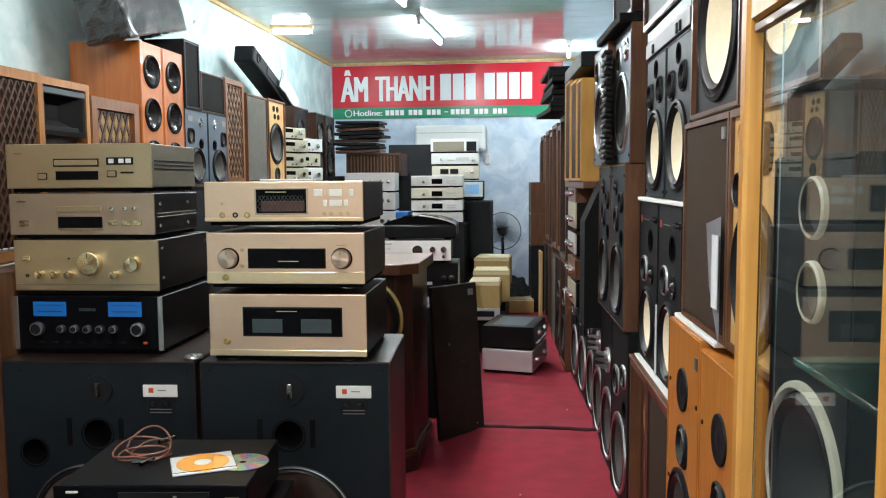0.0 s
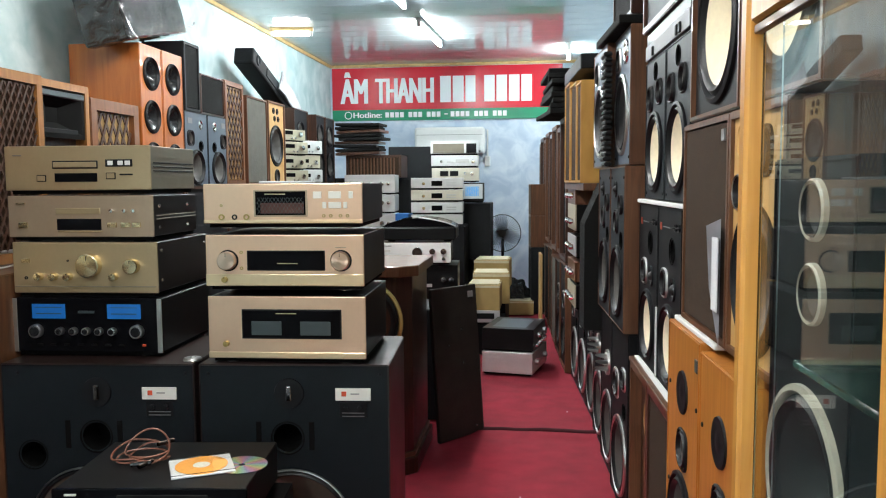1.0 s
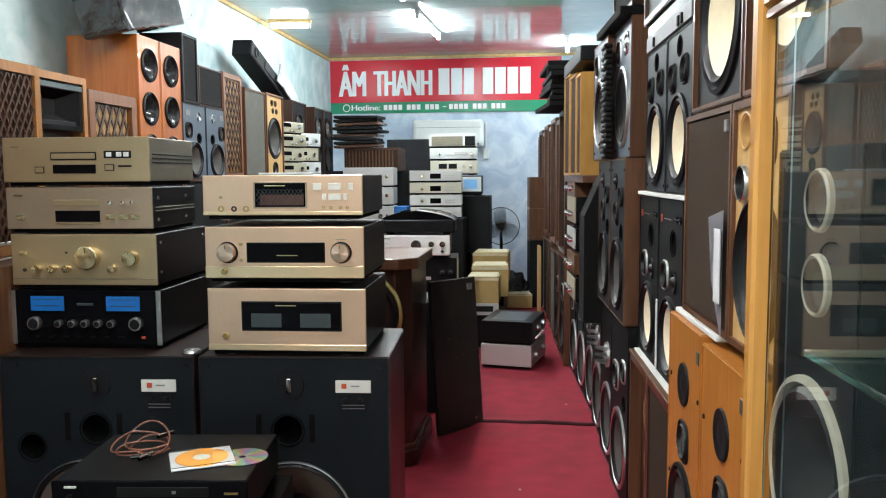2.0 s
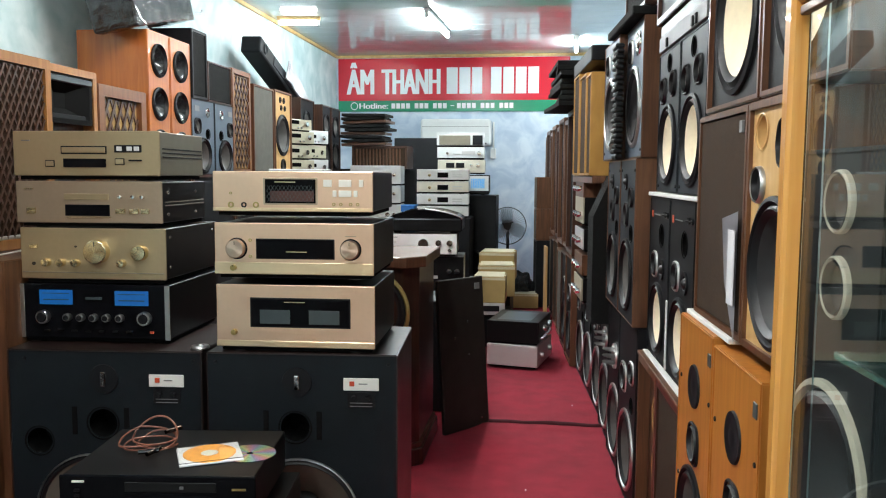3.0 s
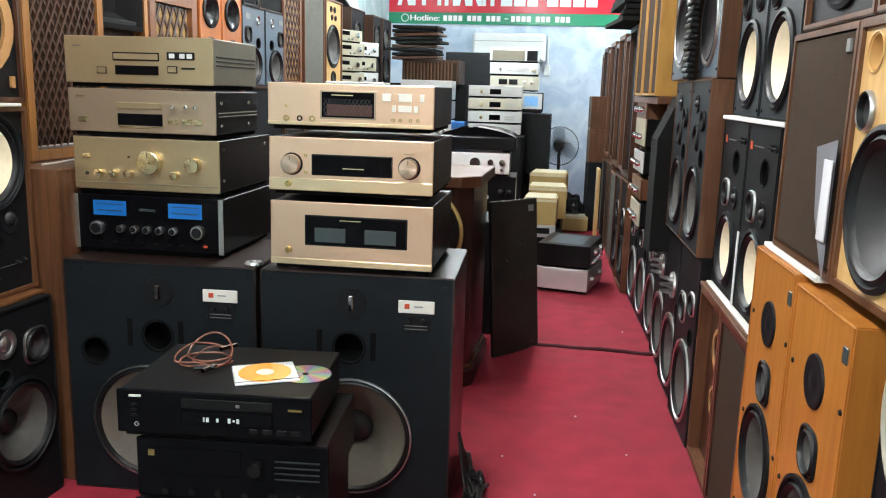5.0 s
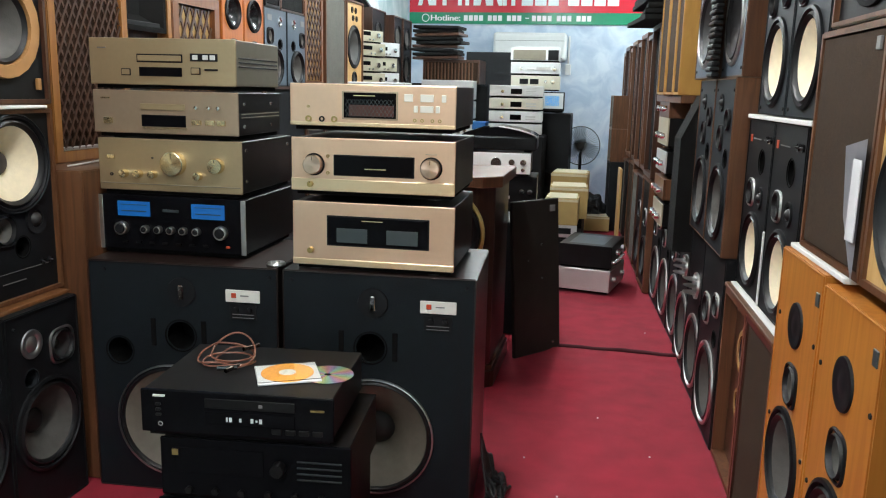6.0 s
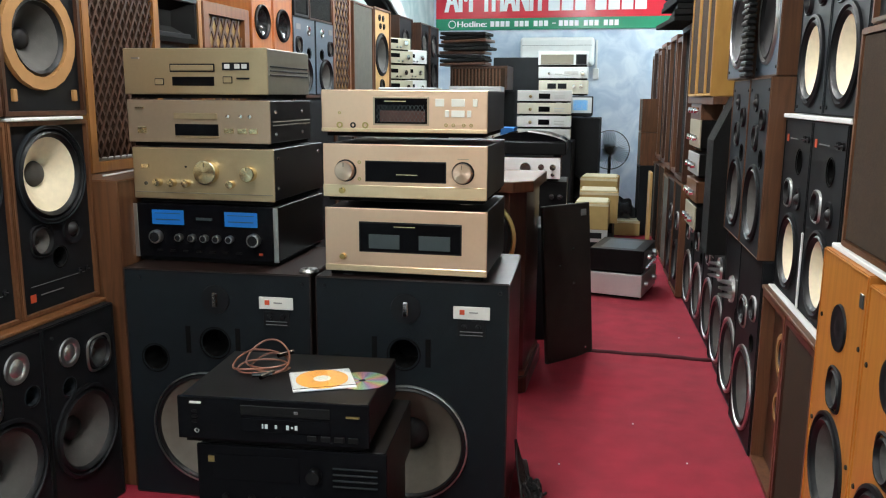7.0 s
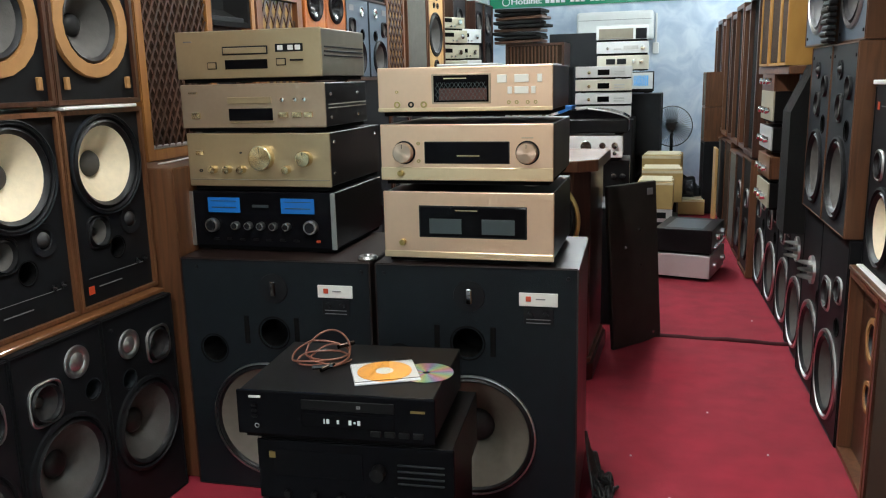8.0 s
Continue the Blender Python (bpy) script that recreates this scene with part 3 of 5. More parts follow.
def lettering(text, x0, x1, z0, height, material, parent, bold=0.012):
    cu = bpy.data.curves.new("lettering", "FONT")
    cu.body, cu.size, cu.extrude, cu.offset = text, 1.0, 0.0, 0.0
    tmp = bpy.data.objects.new("tmp", cu)
    scene.collection.objects.link(tmp)
    me = bpy.data.meshes.new_from_object(tmp.evaluated_get(bpy.context.evaluated_depsgraph_get()))
    bpy.data.objects.remove(tmp)
    bm = bmesh.new()
    bm.from_mesh(me)
    bpy.data.meshes.remove(me)
    xs = [v.co.x for v in bm.verts]
    sx, sz = (x1 - x0) / (max(xs) - min(xs)), height / 0.72
    low = min(xs)
    for v in bm.verts:
        v.co = Vector((x0 + (v.co.x - low) * sx, 0, z0 + v.co.y * sz))
    thick = bmesh.ops.extrude_face_region(bm, geom=bm.faces[:])
    for v in thick["geom"]:
        if isinstance(v, bmesh.types.BMVert):
            v.co.y -= 0.003
    me = bpy.data.meshes.new("tmp")
    bm.to_mesh(me)
    for i, dx in enumerate((-1, -0.5, 0.5, 1)):
        k = len(bm.verts)
        bm.from_mesh(me)
        bm.verts.ensure_lookup_table()
        for v in bm.verts[k:]:
            v.co += Vector((dx * bold, -0.0006 * (i + 1), 0.0))
    bpy.data.meshes.remove(me)
    return part("lettering", bm, material, parent)


def bars(parent, spans, z0, z1, material, y=-0.0122, name="letter_bar"):
    for a, b in spans:
        part(name, box(a, b, y - 0.003, y, z0, z1, 0.001), material, parent)


for txt, a, b in (("ÂM", -1.885, -1.595), ("THANH", -1.49, -0.855)):
    lettering(txt, a, b, 1.995, 0.285, BANT, ban).location.y = -0.0125
bars(ban, [(-0.775, -0.655), (-0.635, -0.515), (-0.495, -0.385), (-0.29, -0.175), (-0.155, -0.04), (-0.02, 0.095), (0.115, 0.23)], 1.995, 2.28, BANT)
lettering("Hotline:", -1.75, -1.43, 1.838, 0.062, BANT, ban, 0.003).location.y = -0.0135
x = -1.39
for g in (4, 3, 3):
    bars(ban, [(x + i * 0.055, x + i * 0.055 + 0.042) for i in range(g)], 1.838, 1.895, BANT, -0.0132)
    x += g * 0.055 + 0.04
bars(ban, [(x - 0.01, x + 0.03)], 1.862, 1.872, BANT, -0.0132)
x += 0.06
for g in (4, 3, 3):
    bars(ban, [(x + i * 0.055, x + i * 0.055 + 0.042) for i in range(g)], 1.838, 1.895, BANT, -0.0132)
    x += g * 0.055 + 0.04
part("phone_ring", lathe([(0.042, 0), (0.042, -0.003), (0.034, -0.003), (0.034, 0)], -1.81, 1.866, -0.0132, 24), BANT, ban)

# ---- lamps ----


def tube_light(label, m, length, watts, wall=False, tint=(1.0, 0.985, 0.96)):
    t = thing("tube_light", label, "lamp", m, "tube lights")
    part("batten", box(-length / 2 - 0.03, length / 2 + 0.03, -0.02, 0.02, 0.025, 0.055, 0.004), TRIM if wall else WHITEP, t)
    for s in (-1, 1):
        part("end_cap", box(s * (length / 2 + 0.012) - 0.012, s * (length / 2 + 0.012) + 0.012, -0.016, 0.016, -0.016, 0.026, 0.003), WHITEP, t)
    b = bmesh.new()
    lathe([(0, -length / 2), (0.013, -length / 2), (0.013, length / 2), (0, length / 2)], 0, 0, 0, 12, b)
    bmesh.ops.rotate(b, matrix=Matrix.Rotation(radians(90), 3, "Z"), verts=b.verts)
    # each tube gives off its own flux over its own skin
    m_tube = M("lit_tube", (1, 1, 1), 0.5, bump=0, emit=tint, power=watts / (math.pi * 2 * math.pi * 0.013 * length))
    part("tube", b, m_tube, t, "lit white tube")
    return t


tube_light("lit white fluorescent tube on the ceiling", pose(-0.72, 5.55, 2.472, 0, 0, 87), 1.15, 84, tint=(0.90, 0.985, 1.0))
tube_light("lit white fluorescent tube on the ceiling", pose(-0.66, 7.30, 2.472, 0, 0, 87), 0.95, 106, tint=(0.90, 0.985, 1.0))
tube_light("lit fluorescent tube on a wooden batten at the wall", pose(-1.80, 7.05, 2.474, 0, 0, 8), 0.3, 8, True)
tube_light("lit fluorescent tube on the ceiling near the side wall", pose(0.55, 8.5, 2.474, 0, 0, 88), 0.6, 50, tint=(0.90, 0.985, 1.0))
# the last three tubes are out of view, added to light the near fronts
tube_light("unseen fluorescent tube added on the ceiling over the aisle", pose(-0.62, 3.75, 2.472, 0, 0, 88), 1.15, 112)
tube_light("unseen fluorescent tube added on the ceiling near the shop front", pose(-0.55, 1.75, 2.472, 0, 0, 90), 1.15, 74)
tube_light("unseen fluorescent tube added on the ceiling near the shop front", pose(-0.4, -0.3, 2.472, 0, 0, 90), 1.15, 135)

# ---- black studio monitors and what stands on them ----
MON = 0.71
STAGE = pose(-0.8, 2.55, 0, 0, 0, -5) @ pose(0.8, -2.55, 0)


def monitor(label, m, fresh):
    wide = 0.0 if fresh else 0.024
    sp = speaker(label, 0.552 + wide, 0.44, MON, m, EBONW, BAFFLE, [(k, x + wide / 2, z, rr, st) for k, x, z, rr, st in [
        ("woofer", -0.009 if fresh else -0.050, 0.228, 0.1755, "taupe"), ("port", -0.02, 0.494, 0.046, "dark"), ("port", -0.212, 0.438, 0.042, "dark"),
        ("slot", -0.014, 0.626, 0.029, ""), ("recess", -0.105, 0.50, 0.026, ""), ("recess", 0.05, 0.50, 0.026, ""),
        ("rect", 0.172, 0.624, 0, (0.102, 0.036)), ("badge", 0.146, 0.626, 0.007, ""), ("line", 0.178, 0.626, 0, (0.025, 0.003)), ("knobs", 0.172, 0.584, 0.04, ""),
        ("screw", -0.25, 0.682, 0.006, ""), ("screw", 0.25, 0.682, 0.006, "")]], inset=0.003, rim=0.004,
        name="studio_monitor", group="pair of studio monitors")
    return sp


def on_line(s):
    """A point of the monitors' front line, s metres from its start."""
    return -1.262 + math.cos(radians(9)) * s, 2.447 + math.sin(radians(9)) * s


for s, f in ((0.264, False), (0.842, True)):
    px, py = on_line(s)
    monitor("large black studio monitor with taupe woofer and white label plate", STAGE @ pose(px, py, 0, 0, 0, 9), f)

# champagne stack
sx, sy = -0.452, 2.59
unit("champagne power amplifier with a wide dark meter window", 0.462, 0.40, 0.195, STAGE @ pose(sx, sy, MON, 0, 0, 7), CHAMP, CASE, [
    ("bezel", 0.015, 0.115, 0.292, 0.086, BLACK), ("window", 0.015, 0.115, 0.284, 0.078, WINDOW), ("meter", -0.058, 0.103, 0.088, 0.04, METERG), ("meter", 0.085, 0.103, 0.088, 0.04, METERG),
    ("print", 0.0, 0.146, 0.06, 0.0025, GOLDL), ("knob", -0.178, 0.057, 0.009, 0.008, GOLDRING), ("bezel", 0.0, 0.024, 0.462, 0.018, CHAMP_LIT)])
unit("champagne control amplifier with two round knobs and a dark window", 0.462, 0.40, 0.162, STAGE @ pose(sx - 0.004, sy + 0.004, MON + 0.21, 0, 0, 7), CHAMP, CASE, [
    ("bezel", 0.005, 0.088, 0.228, 0.058, BLACK), ("window", 0.005, 0.088, 0.222, 0.053, WINDOW), ("print", 0.01, 0.08, 0.06, 0.0025, GOLDL),
    ("knob", -0.165, 0.088, 0.031, 0.0015, BLACK), ("knob", 0.165, 0.088, 0.031, 0.0015, BLACK), ("knob", -0.165, 0.088, 0.027, 0.02, COPPER), ("knob", 0.165, 0.088, 0.027, 0.02, COPPER), ("jack", -0.125, 0.112, 0.005, 0, GOLDRING), ("jack", -0.125, 0.066, 0.005, 0, GOLDRING),
    ("bezel", 0.0, 0.032, 0.462, 0.034, CHAMP_LIT), ("knob", -0.175, 0.033, 0.009, 0.008, GOLDRING), ("print", 0.165, 0.126, 0.03, 0.002, GOLDB)])
tube_player = unit("champagne tube CD player with a small window and ivory buttons", 0.462, 0.38, 0.128, STAGE @ pose(sx - 0.006, sy + 0.004, MON + 0.39, 0, 0, 7), CHAMP, CASE, [
    ("bezel", -0.005, 0.072, 0.156, 0.076, GOLDB), ("window", -0.005, 0.072, 0.146, 0.068, WINDOW), ("meter", 0.0, 0.058, 0.125, 0.03, REFLECT_TINT), ("print", -0.02, 0.098, 0.06, 0.0025, GOLDL),
    ("button", 0.102, 0.095, 0.024, 0.02, BUTTON), ("button", 0.152, 0.095, 0.036, 0.02, BUTTON), ("button", 0.198, 0.095, 0.012, 0.02, BUTTON),
    ("button", 0.122, 0.066, 0.011, 0.018, BUTTON), ("button", 0.152, 0.066, 0.036, 0.018, BUTTON), ("button", 0.182, 0.066, 0.011, 0.018, BUTTON),
    ("jack", 0.12, 0.036, 0.005, 0, GOLDRING), ("jack", 0.14, 0.036, 0.005, 0, GOLDRING), ("jack", 0.168, 0.036, 0.005, 0, GOLDRING), ("jack", 0.188, 0.036, 0.005, 0, GOLDRING),
    ("jack", -0.178, 0.033, 0.009, 0, GOLDRING), ("jack", -0.14, 0.033, 0.008, 0, BLACK), ("jack", -0.105, 0.033, 0.009, 0, GOLDRING), ("jack", -0.178, 0.066, 0.004, 0, GOLDRING), ("bezel", 0.0, 0.020, 0.462, 0.010, CHAMP_LIT)])
mesh = lattice(tube_player, -0.073, 0.063, 0.042, 0.088, -0.0036, 0.011, 0.0009, METERG, 1.5, 0.001)
mesh.name, mesh["label"] = "wire_mesh", "fine wire mesh before the tubes"
folder = thing("plastic_folder", "clear plastic sleeve lying on the CD player", "folder", STAGE @ pose(sx - 0.02, sy + 0.1, MON + 0.519, 0, 0, 12))
part("sleeve", box(-0.08, 0.08, -0.06, 0.09, 0, 0.006, 0.002), PAPER, folder)

# gold stack
gx, gy = -1.09, 2.575
unit("black control amplifier with blue meters and chrome-ringed knobs", 0.468, 0.40, 0.178, STAGE @ pose(gx + 0.003, gy, MON, 0, 0, 7), WINDOW, CASE, [
    ("bezel", -0.227, 0.095, 0.016, 0.164, ALU), ("bezel", 0.227, 0.095, 0.016, 0.164, ALU), ("meter", -0.118, 0.138, 0.104, 0.044, METERB), ("meter", 0.118, 0.138, 0.104, 0.044, METERB),
    ("print", 0.0, 0.136, 0.05, 0.007, METERG), ("print", -0.118, 0.131, 0.08, 0.003, METERG), ("print", 0.118, 0.131, 0.08, 0.003, METERG), ("print", -0.118, 0.15, 0.085, 0.002, METERG), ("print", 0.118, 0.15, 0.085, 0.002, METERG)] + [("knob", kx, 0.078, 0.021 if abs(kx) > 0.13 else 0.012, 0.014, ALU) for kx in (-0.158, -0.082, -0.04, 0.0, 0.04, 0.082, 0.158)]
    + [("knob", kx, 0.078, 0.015 if abs(kx) > 0.13 else 0.008, 0.018, BLACK) for kx in (-0.158, -0.082, -0.04, 0.0, 0.04, 0.082, 0.158)]
    + [("button", -0.15 + 0.043 * i, 0.036, 0.018, 0.006, CASE) for i in range(7)] + [("button", 0.178, 0.036, 0.012, 0.007, REDM)])
unit("gold integrated amplifier with one large volume knob", 0.452, 0.42, 0.168, STAGE @ pose(gx + 0.002, gy + 0.003, MON + 0.179, 0, 0, 7), GOLD, CASE, [
    ("knob", 0.018, 0.098, 0.036, 0.024, GOLDL), ("knob", 0.15, 0.096, 0.023, 0.022, GOLDL), ("knob", -0.142, 0.064, 0.012, 0.018, GOLDL), ("knob", -0.096, 0.064, 0.012, 0.018, GOLDL),
    ("knob", -0.05, 0.064, 0.012, 0.018, GOLDL), ("knob", 0.092, 0.064, 0.012, 0.018, GOLDL), ("button", -0.185, 0.112, 0.026, 0.012, GOLDL), ("jack", -0.185, 0.06, 0.005, 0, BLACK),
    ("jack", -0.052, 0.112, 0.003, 0, BLACK), ("print", 0.0, 0.034, 0.44, 0.002, GREYCASE), ("bolt", 0.04, 0.14, 0, 0, CHROME), ("bolt", 0.38, 0.14, 0, 0, CHROME), ("bolt", 0.04, 0.05, 0, 0, CHROME)])
unit("bronze CD player with a slim disc drawer", 0.452, 0.34, 0.138, STAGE @ pose(gx - 0.006, gy + 0.003, MON + 0.348, 0, 0, 7), GOLDB, CASE, [
    ("window", -0.004, 0.052, 0.138, 0.034, WINDOW), ("button", -0.006, 0.092, 0.138, 0.018, GOLD), ("button", -0.18, 0.05, 0.028, 0.018, GOLDL), ("print", -0.185, 0.115, 0.028, 0.004, GOLDL),
    ("knob", 0.1, 0.092, 0.006, 0.01, CHROME), ("knob", 0.14, 0.092, 0.006, 0.01, CHROME), ("knob", 0.168, 0.092, 0.006, 0.01, CHROME), ("button", 0.098, 0.05, 0.03, 0.015, GOLDL), ("button", 0.14, 0.05, 0.03, 0.015, GOLDL),
    ("button", 0.174, 0.05, 0.026, 0.015, GOLDL), ("print", 0.0, 0.031, 0.138, 0.002, GOLDL), ("bolt", 0.05, 0.105, 0, 0, CHROME), ("bolt", 0.26, 0.105, 0, 0, CHROME), ("bolt", 0.05, 0.04, 0, 0, CHROME), ("bolt", 0.26, 0.04, 0, 0, CHROME),
    ("groove", 0.03, 0.076, 0.33, 0.003, GREYCASE), ("groove", 0.03, 0.066, 0.33, 0.003, GREYCASE)])
unit("olive-gold CD player with white buttons and ribbed sides", 0.452, 0.34, 0.146, STAGE @ pose(gx - 0.01, gy + 0.003, MON + 0.488, 0, 0, 7), GOLD, GREYCASE, [
    ("bezel", -0.006, 0.09, 0.142, 0.024, BLACK), ("button", -0.006, 0.09, 0.134, 0.016, GOLD), ("window", -0.004, 0.052, 0.132, 0.026, WINDOW), ("bezel", 0.13, 0.094, 0.084, 0.022, BLACK),
    ("button", 0.104, 0.094, 0.016, 0.013, WHITEP), ("button", 0.135, 0.094, 0.016, 0.013, WHITEP), ("button", 0.157, 0.094, 0.016, 0.013, WHITEP), ("bezel", -0.112, 0.05, 0.03, 0.02, BLACK), ("button", -0.112, 0.05, 0.024, 0.015, GOLD),
    ("bezel", 0.104, 0.056, 0.03, 0.02, BLACK), ("button", 0.104, 0.056, 0.024, 0.015, GOLD), ("button", 0.152, 0.06, 0.04, 0.005, BLACK), ("print", -0.185, 0.118, 0.025, 0.003, PRINT),
    ("groove", 0.03, 0.095, 0.33, 0.004, BLACK), ("groove", 0.03, 0.083, 0.33, 0.004, BLACK), ("groove", 0.03, 0.071, 0.33, 0.004, BLACK)])

cp = thing("round_cap", "small round steel cap lying on a monitor", "cap", STAGE @ pose(-0.742, 2.575, MON + 0.0005))
part("cap", upright([(0.0, 0.0), (0.026, 0.0), (0.028, 0.004), (0.024, 0.010), (0.012, 0.011), (0.010, 0.007), (0, 0.007)], 0, 0, 24), ALU, cp, smooth=True)

# black players in front, with cable, disc case and disc
qx, qy = -0.576, 1.96
unit("black CD player with rosewood side panels and a lit display", 0.43, 0.325, 0.112, pose(qx, qy, 0.452, 0, 0, 6), WINDOW, CASE, [
    ("bezel", 0.03, 0.088, 0.2, 0.022, CASE), ("print", -0.172, 0.100, 0.026, 0.004, LABEL), ("print", 0.055, 0.088, 0.008, 0.006, PRINT), ("window", 0.03, 0.055, 0.2, 0.03, WINDOW),
    ("print", -0.02, 0.054, 0.003, 0.01, LEDM), ("print", -0.012, 0.054, 0.006, 0.01, LEDM), ("print", 0.01, 0.054, 0.005, 0.008, LEDM), ("print", 0.036, 0.054, 0.006, 0.01, LEDM), ("print", 0.046, 0.054, 0.004, 0.004, LEDM), ("print", 0.055, 0.054, 0.006, 0.01, LEDM),
    ("jack", -0.17, 0.036, 0.006, 0, CHROME), ("print", 0.18, 0.085, 0.03, 0.004, GOLDRING)] + [("button", 0.09 + 0.03 * i, 0.032, 0.022, 0.012, CASE) for i in range(4)] + [("button", -0.175, 0.08 - 0.012 * i, 0.012, 0.006, CASE) for i in range(3)],
    name="cd_player", cat="CD player")
unit("glossy black integrated amplifier with a fold-down panel", 0.43, 0.33, 0.15, pose(qx + 0.035, qy + 0.012, 0.301, 0, 0, 6), WINDOW, CASE, [
    ("window", -0.08, 0.1, 0.2, 0.06, WINDOW), ("knob", 0.055, 0.095, 0.016, 0.02, CASE), ("print", -0.18, 0.118, 0.014, 0.014, GOLDRING)] + [("button", 0.145, 0.112 - 0.014 * i, 0.1, 0.003, GREYB) for i in range(4)] + [("knob", -0.15 + 0.06 * i, 0.03, 0.008, 0.008, CASE) for i in range(6)])
unit("black cassette deck at the bottom of the stack", 0.43, 0.32, 0.15, pose(qx + 0.02, qy + 0.02, 0.15, 0, 0, 6), WINDOW, CASE, [("window", -0.1, 0.08, 0.16, 0.06, METERG)], name="cassette_deck", cat="cassette deck")
unit("black receiver standing on the carpet", 0.43, 0.34, 0.149, pose(qx + 0.01, qy + 0.02, 0.0, 0, 0, 6), CASE, CASE, [("knob", 0.13, 0.07, 0.02, 0.02, BLACK)], name="receiver", cat="receiver")
top = pose(qx, qy, 0.5645, 0, 0, 6)
case = thing("disc_case", "clear jewel case with an orange printed disc", "disc case", top @ pose(0.075, 0.135, 0, 0, 0, 22))
part("tray", box(-0.071, 0.071, -0.062, 0.062, 0.0, 0.004, 0.001), PAPER, case)
part("printed_disc", upright([(0.008, 0.0042), (0.06, 0.0042), (0.06, 0.0054), (0.008, 0.0054)], 0, 0, 40), DISCO, case, "orange printed disc")
part("hub", upright([(0.0, 0.0056), (0.02, 0.0056), (0.018, 0.0062), (0, 0.0062)], 0, 0, 24), LABEL, case)
part("lid", box(-0.071, 0.071, -0.062, 0.062, 0.0075, 0.009, 0.0005), GLASS, case, "clear plastic lid").visible_shadow = False
dd = thing("loose_disc", "bare disc with its rainbow sheen painted on", "disc", top @ pose(0.166, 0.15, 0.0))
part("disc", upright([(0.008, 0.0), (0.06, 0.0), (0.06, 0.0012), (0.008, 0.0012)], 0, 0, 48), disc, dd)
cab = thing("signal_cable", "coiled copper-coloured signal cable with dark nickel plugs", "cable", top @ pose(-0.085, 0.19, 0.0))
for k, (ox, oy, ra, rb, turn, rise) in enumerate(((0.0, 0.0, 0.075, 0.046, 12, 0.012), (0.012, 0.012, 0.060, 0.052, -18, 0.020), (-0.008, 0.006, 0.082, 0.038, 28, 0.030), (0.004, 0.020, 0.066, 0.050, 2, 0.046))):
    ring = []
    for i in range(13):
        a = 2 * math.pi * i / 12 + 0.9 * k
        x, y = 0.84 * ra * math.cos(a), 0.84 * rb * math.sin(a)
        c, d = math.cos(radians(turn)), math.sin(radians(turn))
        ring.append((ox + c * x - d * y, oy + d * x + c * y, 0.004 + 0.003 * k + rise * max(0.0, math.sin(a)) + 0.002 * math.sin(3 * a + k)))
    part("lead", tube(ring if k else [(0.0, -0.06, 0.005), (0.04, -0.05, 0.005)] + ring, 0.0023), CABLE, cab, smooth=True)
for px, py, a in ((0.02, -0.075, 70), (-0.005, -0.062, 20), (0.03, 0.02, 55)):
    pl = part("plug", tube([(0, 0, 0.008), (0.02, 0, 0.008), (0.045, 0, 0.008)], 0.0055), NICKEL, cab, "dark nickel plug", True)
    pl.matrix_local = pose(px, py, 0.0 if py < 0 else 0.022, 0, 0, a)
lc = thing("loose_cables", "tangle of black cables and adapters on the carpet", "cables", pose(-0.102, 2.66, 0))
random.seed(4)
for i in range(10):
    pts = [(-0.045, 0.05 + 0.02 * i, 0.20 - 0.02 * i), (-0.035, 0.03 + 0.02 * i, 0.10), (-0.01, 0.02 + 0.01 * i, 0.03)]
    pts += [(random.uniform(-0.03, 0.05), random.uniform(-0.14, 0.12), 0.008 + 0.09 * random.random() ** 2) for _ in range(9)]
    part("lead", tube(pts, 0.0045), BCABLE, lc, smooth=True)
part("adapter", box(-0.02, 0.06, -0.17, -0.07, 0.0, 0.05, 0.014, seg=3), BCABLE, lc)
part("wire_tie", tube([(0.0, -0.05, 0.05), (0.02, -0.04, 0.055), (0.03, -0.06, 0.05)], 0.003), TEALB, lc)
cr = thing("crumbs", "white scraps of foam and paper on the carpet", "litter", pose(0, 0, 0.003), kind="stuff")
bm = bmesh.new()
for cx, cy in ((0.089, 2.744), (-0.038, 2.99), (0.2, 3.4), (0.42, 4.6), (0.38, 3.1)):
    box(cx - 0.0028, cx + 0.003, cy - 0.003, cy + 0.003, 0, 0.003, 0.0008, bm)
part("scraps", bm, FOAM, cr)

# ---- left bank, near: three rows of loudspeakers ----
W4 = [("woofer", 0.0, 0.376, 0.135, "whitecap"), ("octagon", -0.055, 0.20, 0.046, "greyb"), ("dome", 0.072, 0.215, 0.042, "black"), ("port", 0.012, 0.145, 0.03, "dark"), ("badge", -0.105, 0.05, 0.011, ""), ("line", -0.03, 0.054, 0, (0.09, 0.0025)), ("line", 0.0, 0.082, 0, (0.22, 0.0012)),
      ("dome", 0.085, 0.09, 0.008, "black"), ("dome", 0.118, 0.09, 0.008, "black")]
B4 = [("woofer", 0.0, 0.265, 0.136, "greyb"), ("disc", -0.05, 0.512, 0.041, "satin"), ("octagon", 0.072, 0.475, 0.054, "alurim"), ("port", -0.06, 0.415, 0.028, ""), ("disc", -0.115, 0.57, 0.004, "black")]
B5 = [("woofer", 0.0, 0.275, 0.136, "greyb"), ("disc", 0.055, 0.53, 0.042, "satin"), ("octagon", -0.055, 0.465, 0.056, "alurim"), ("port", 0.1, 0.44, 0.028, "")]
T4 = [("woofer", -0.01, 0.205, 0.138, "tan"), ("bracket", -0.115, 0.055, 0, ""), ("bracket", 0.115, 0.055, 0, "")]
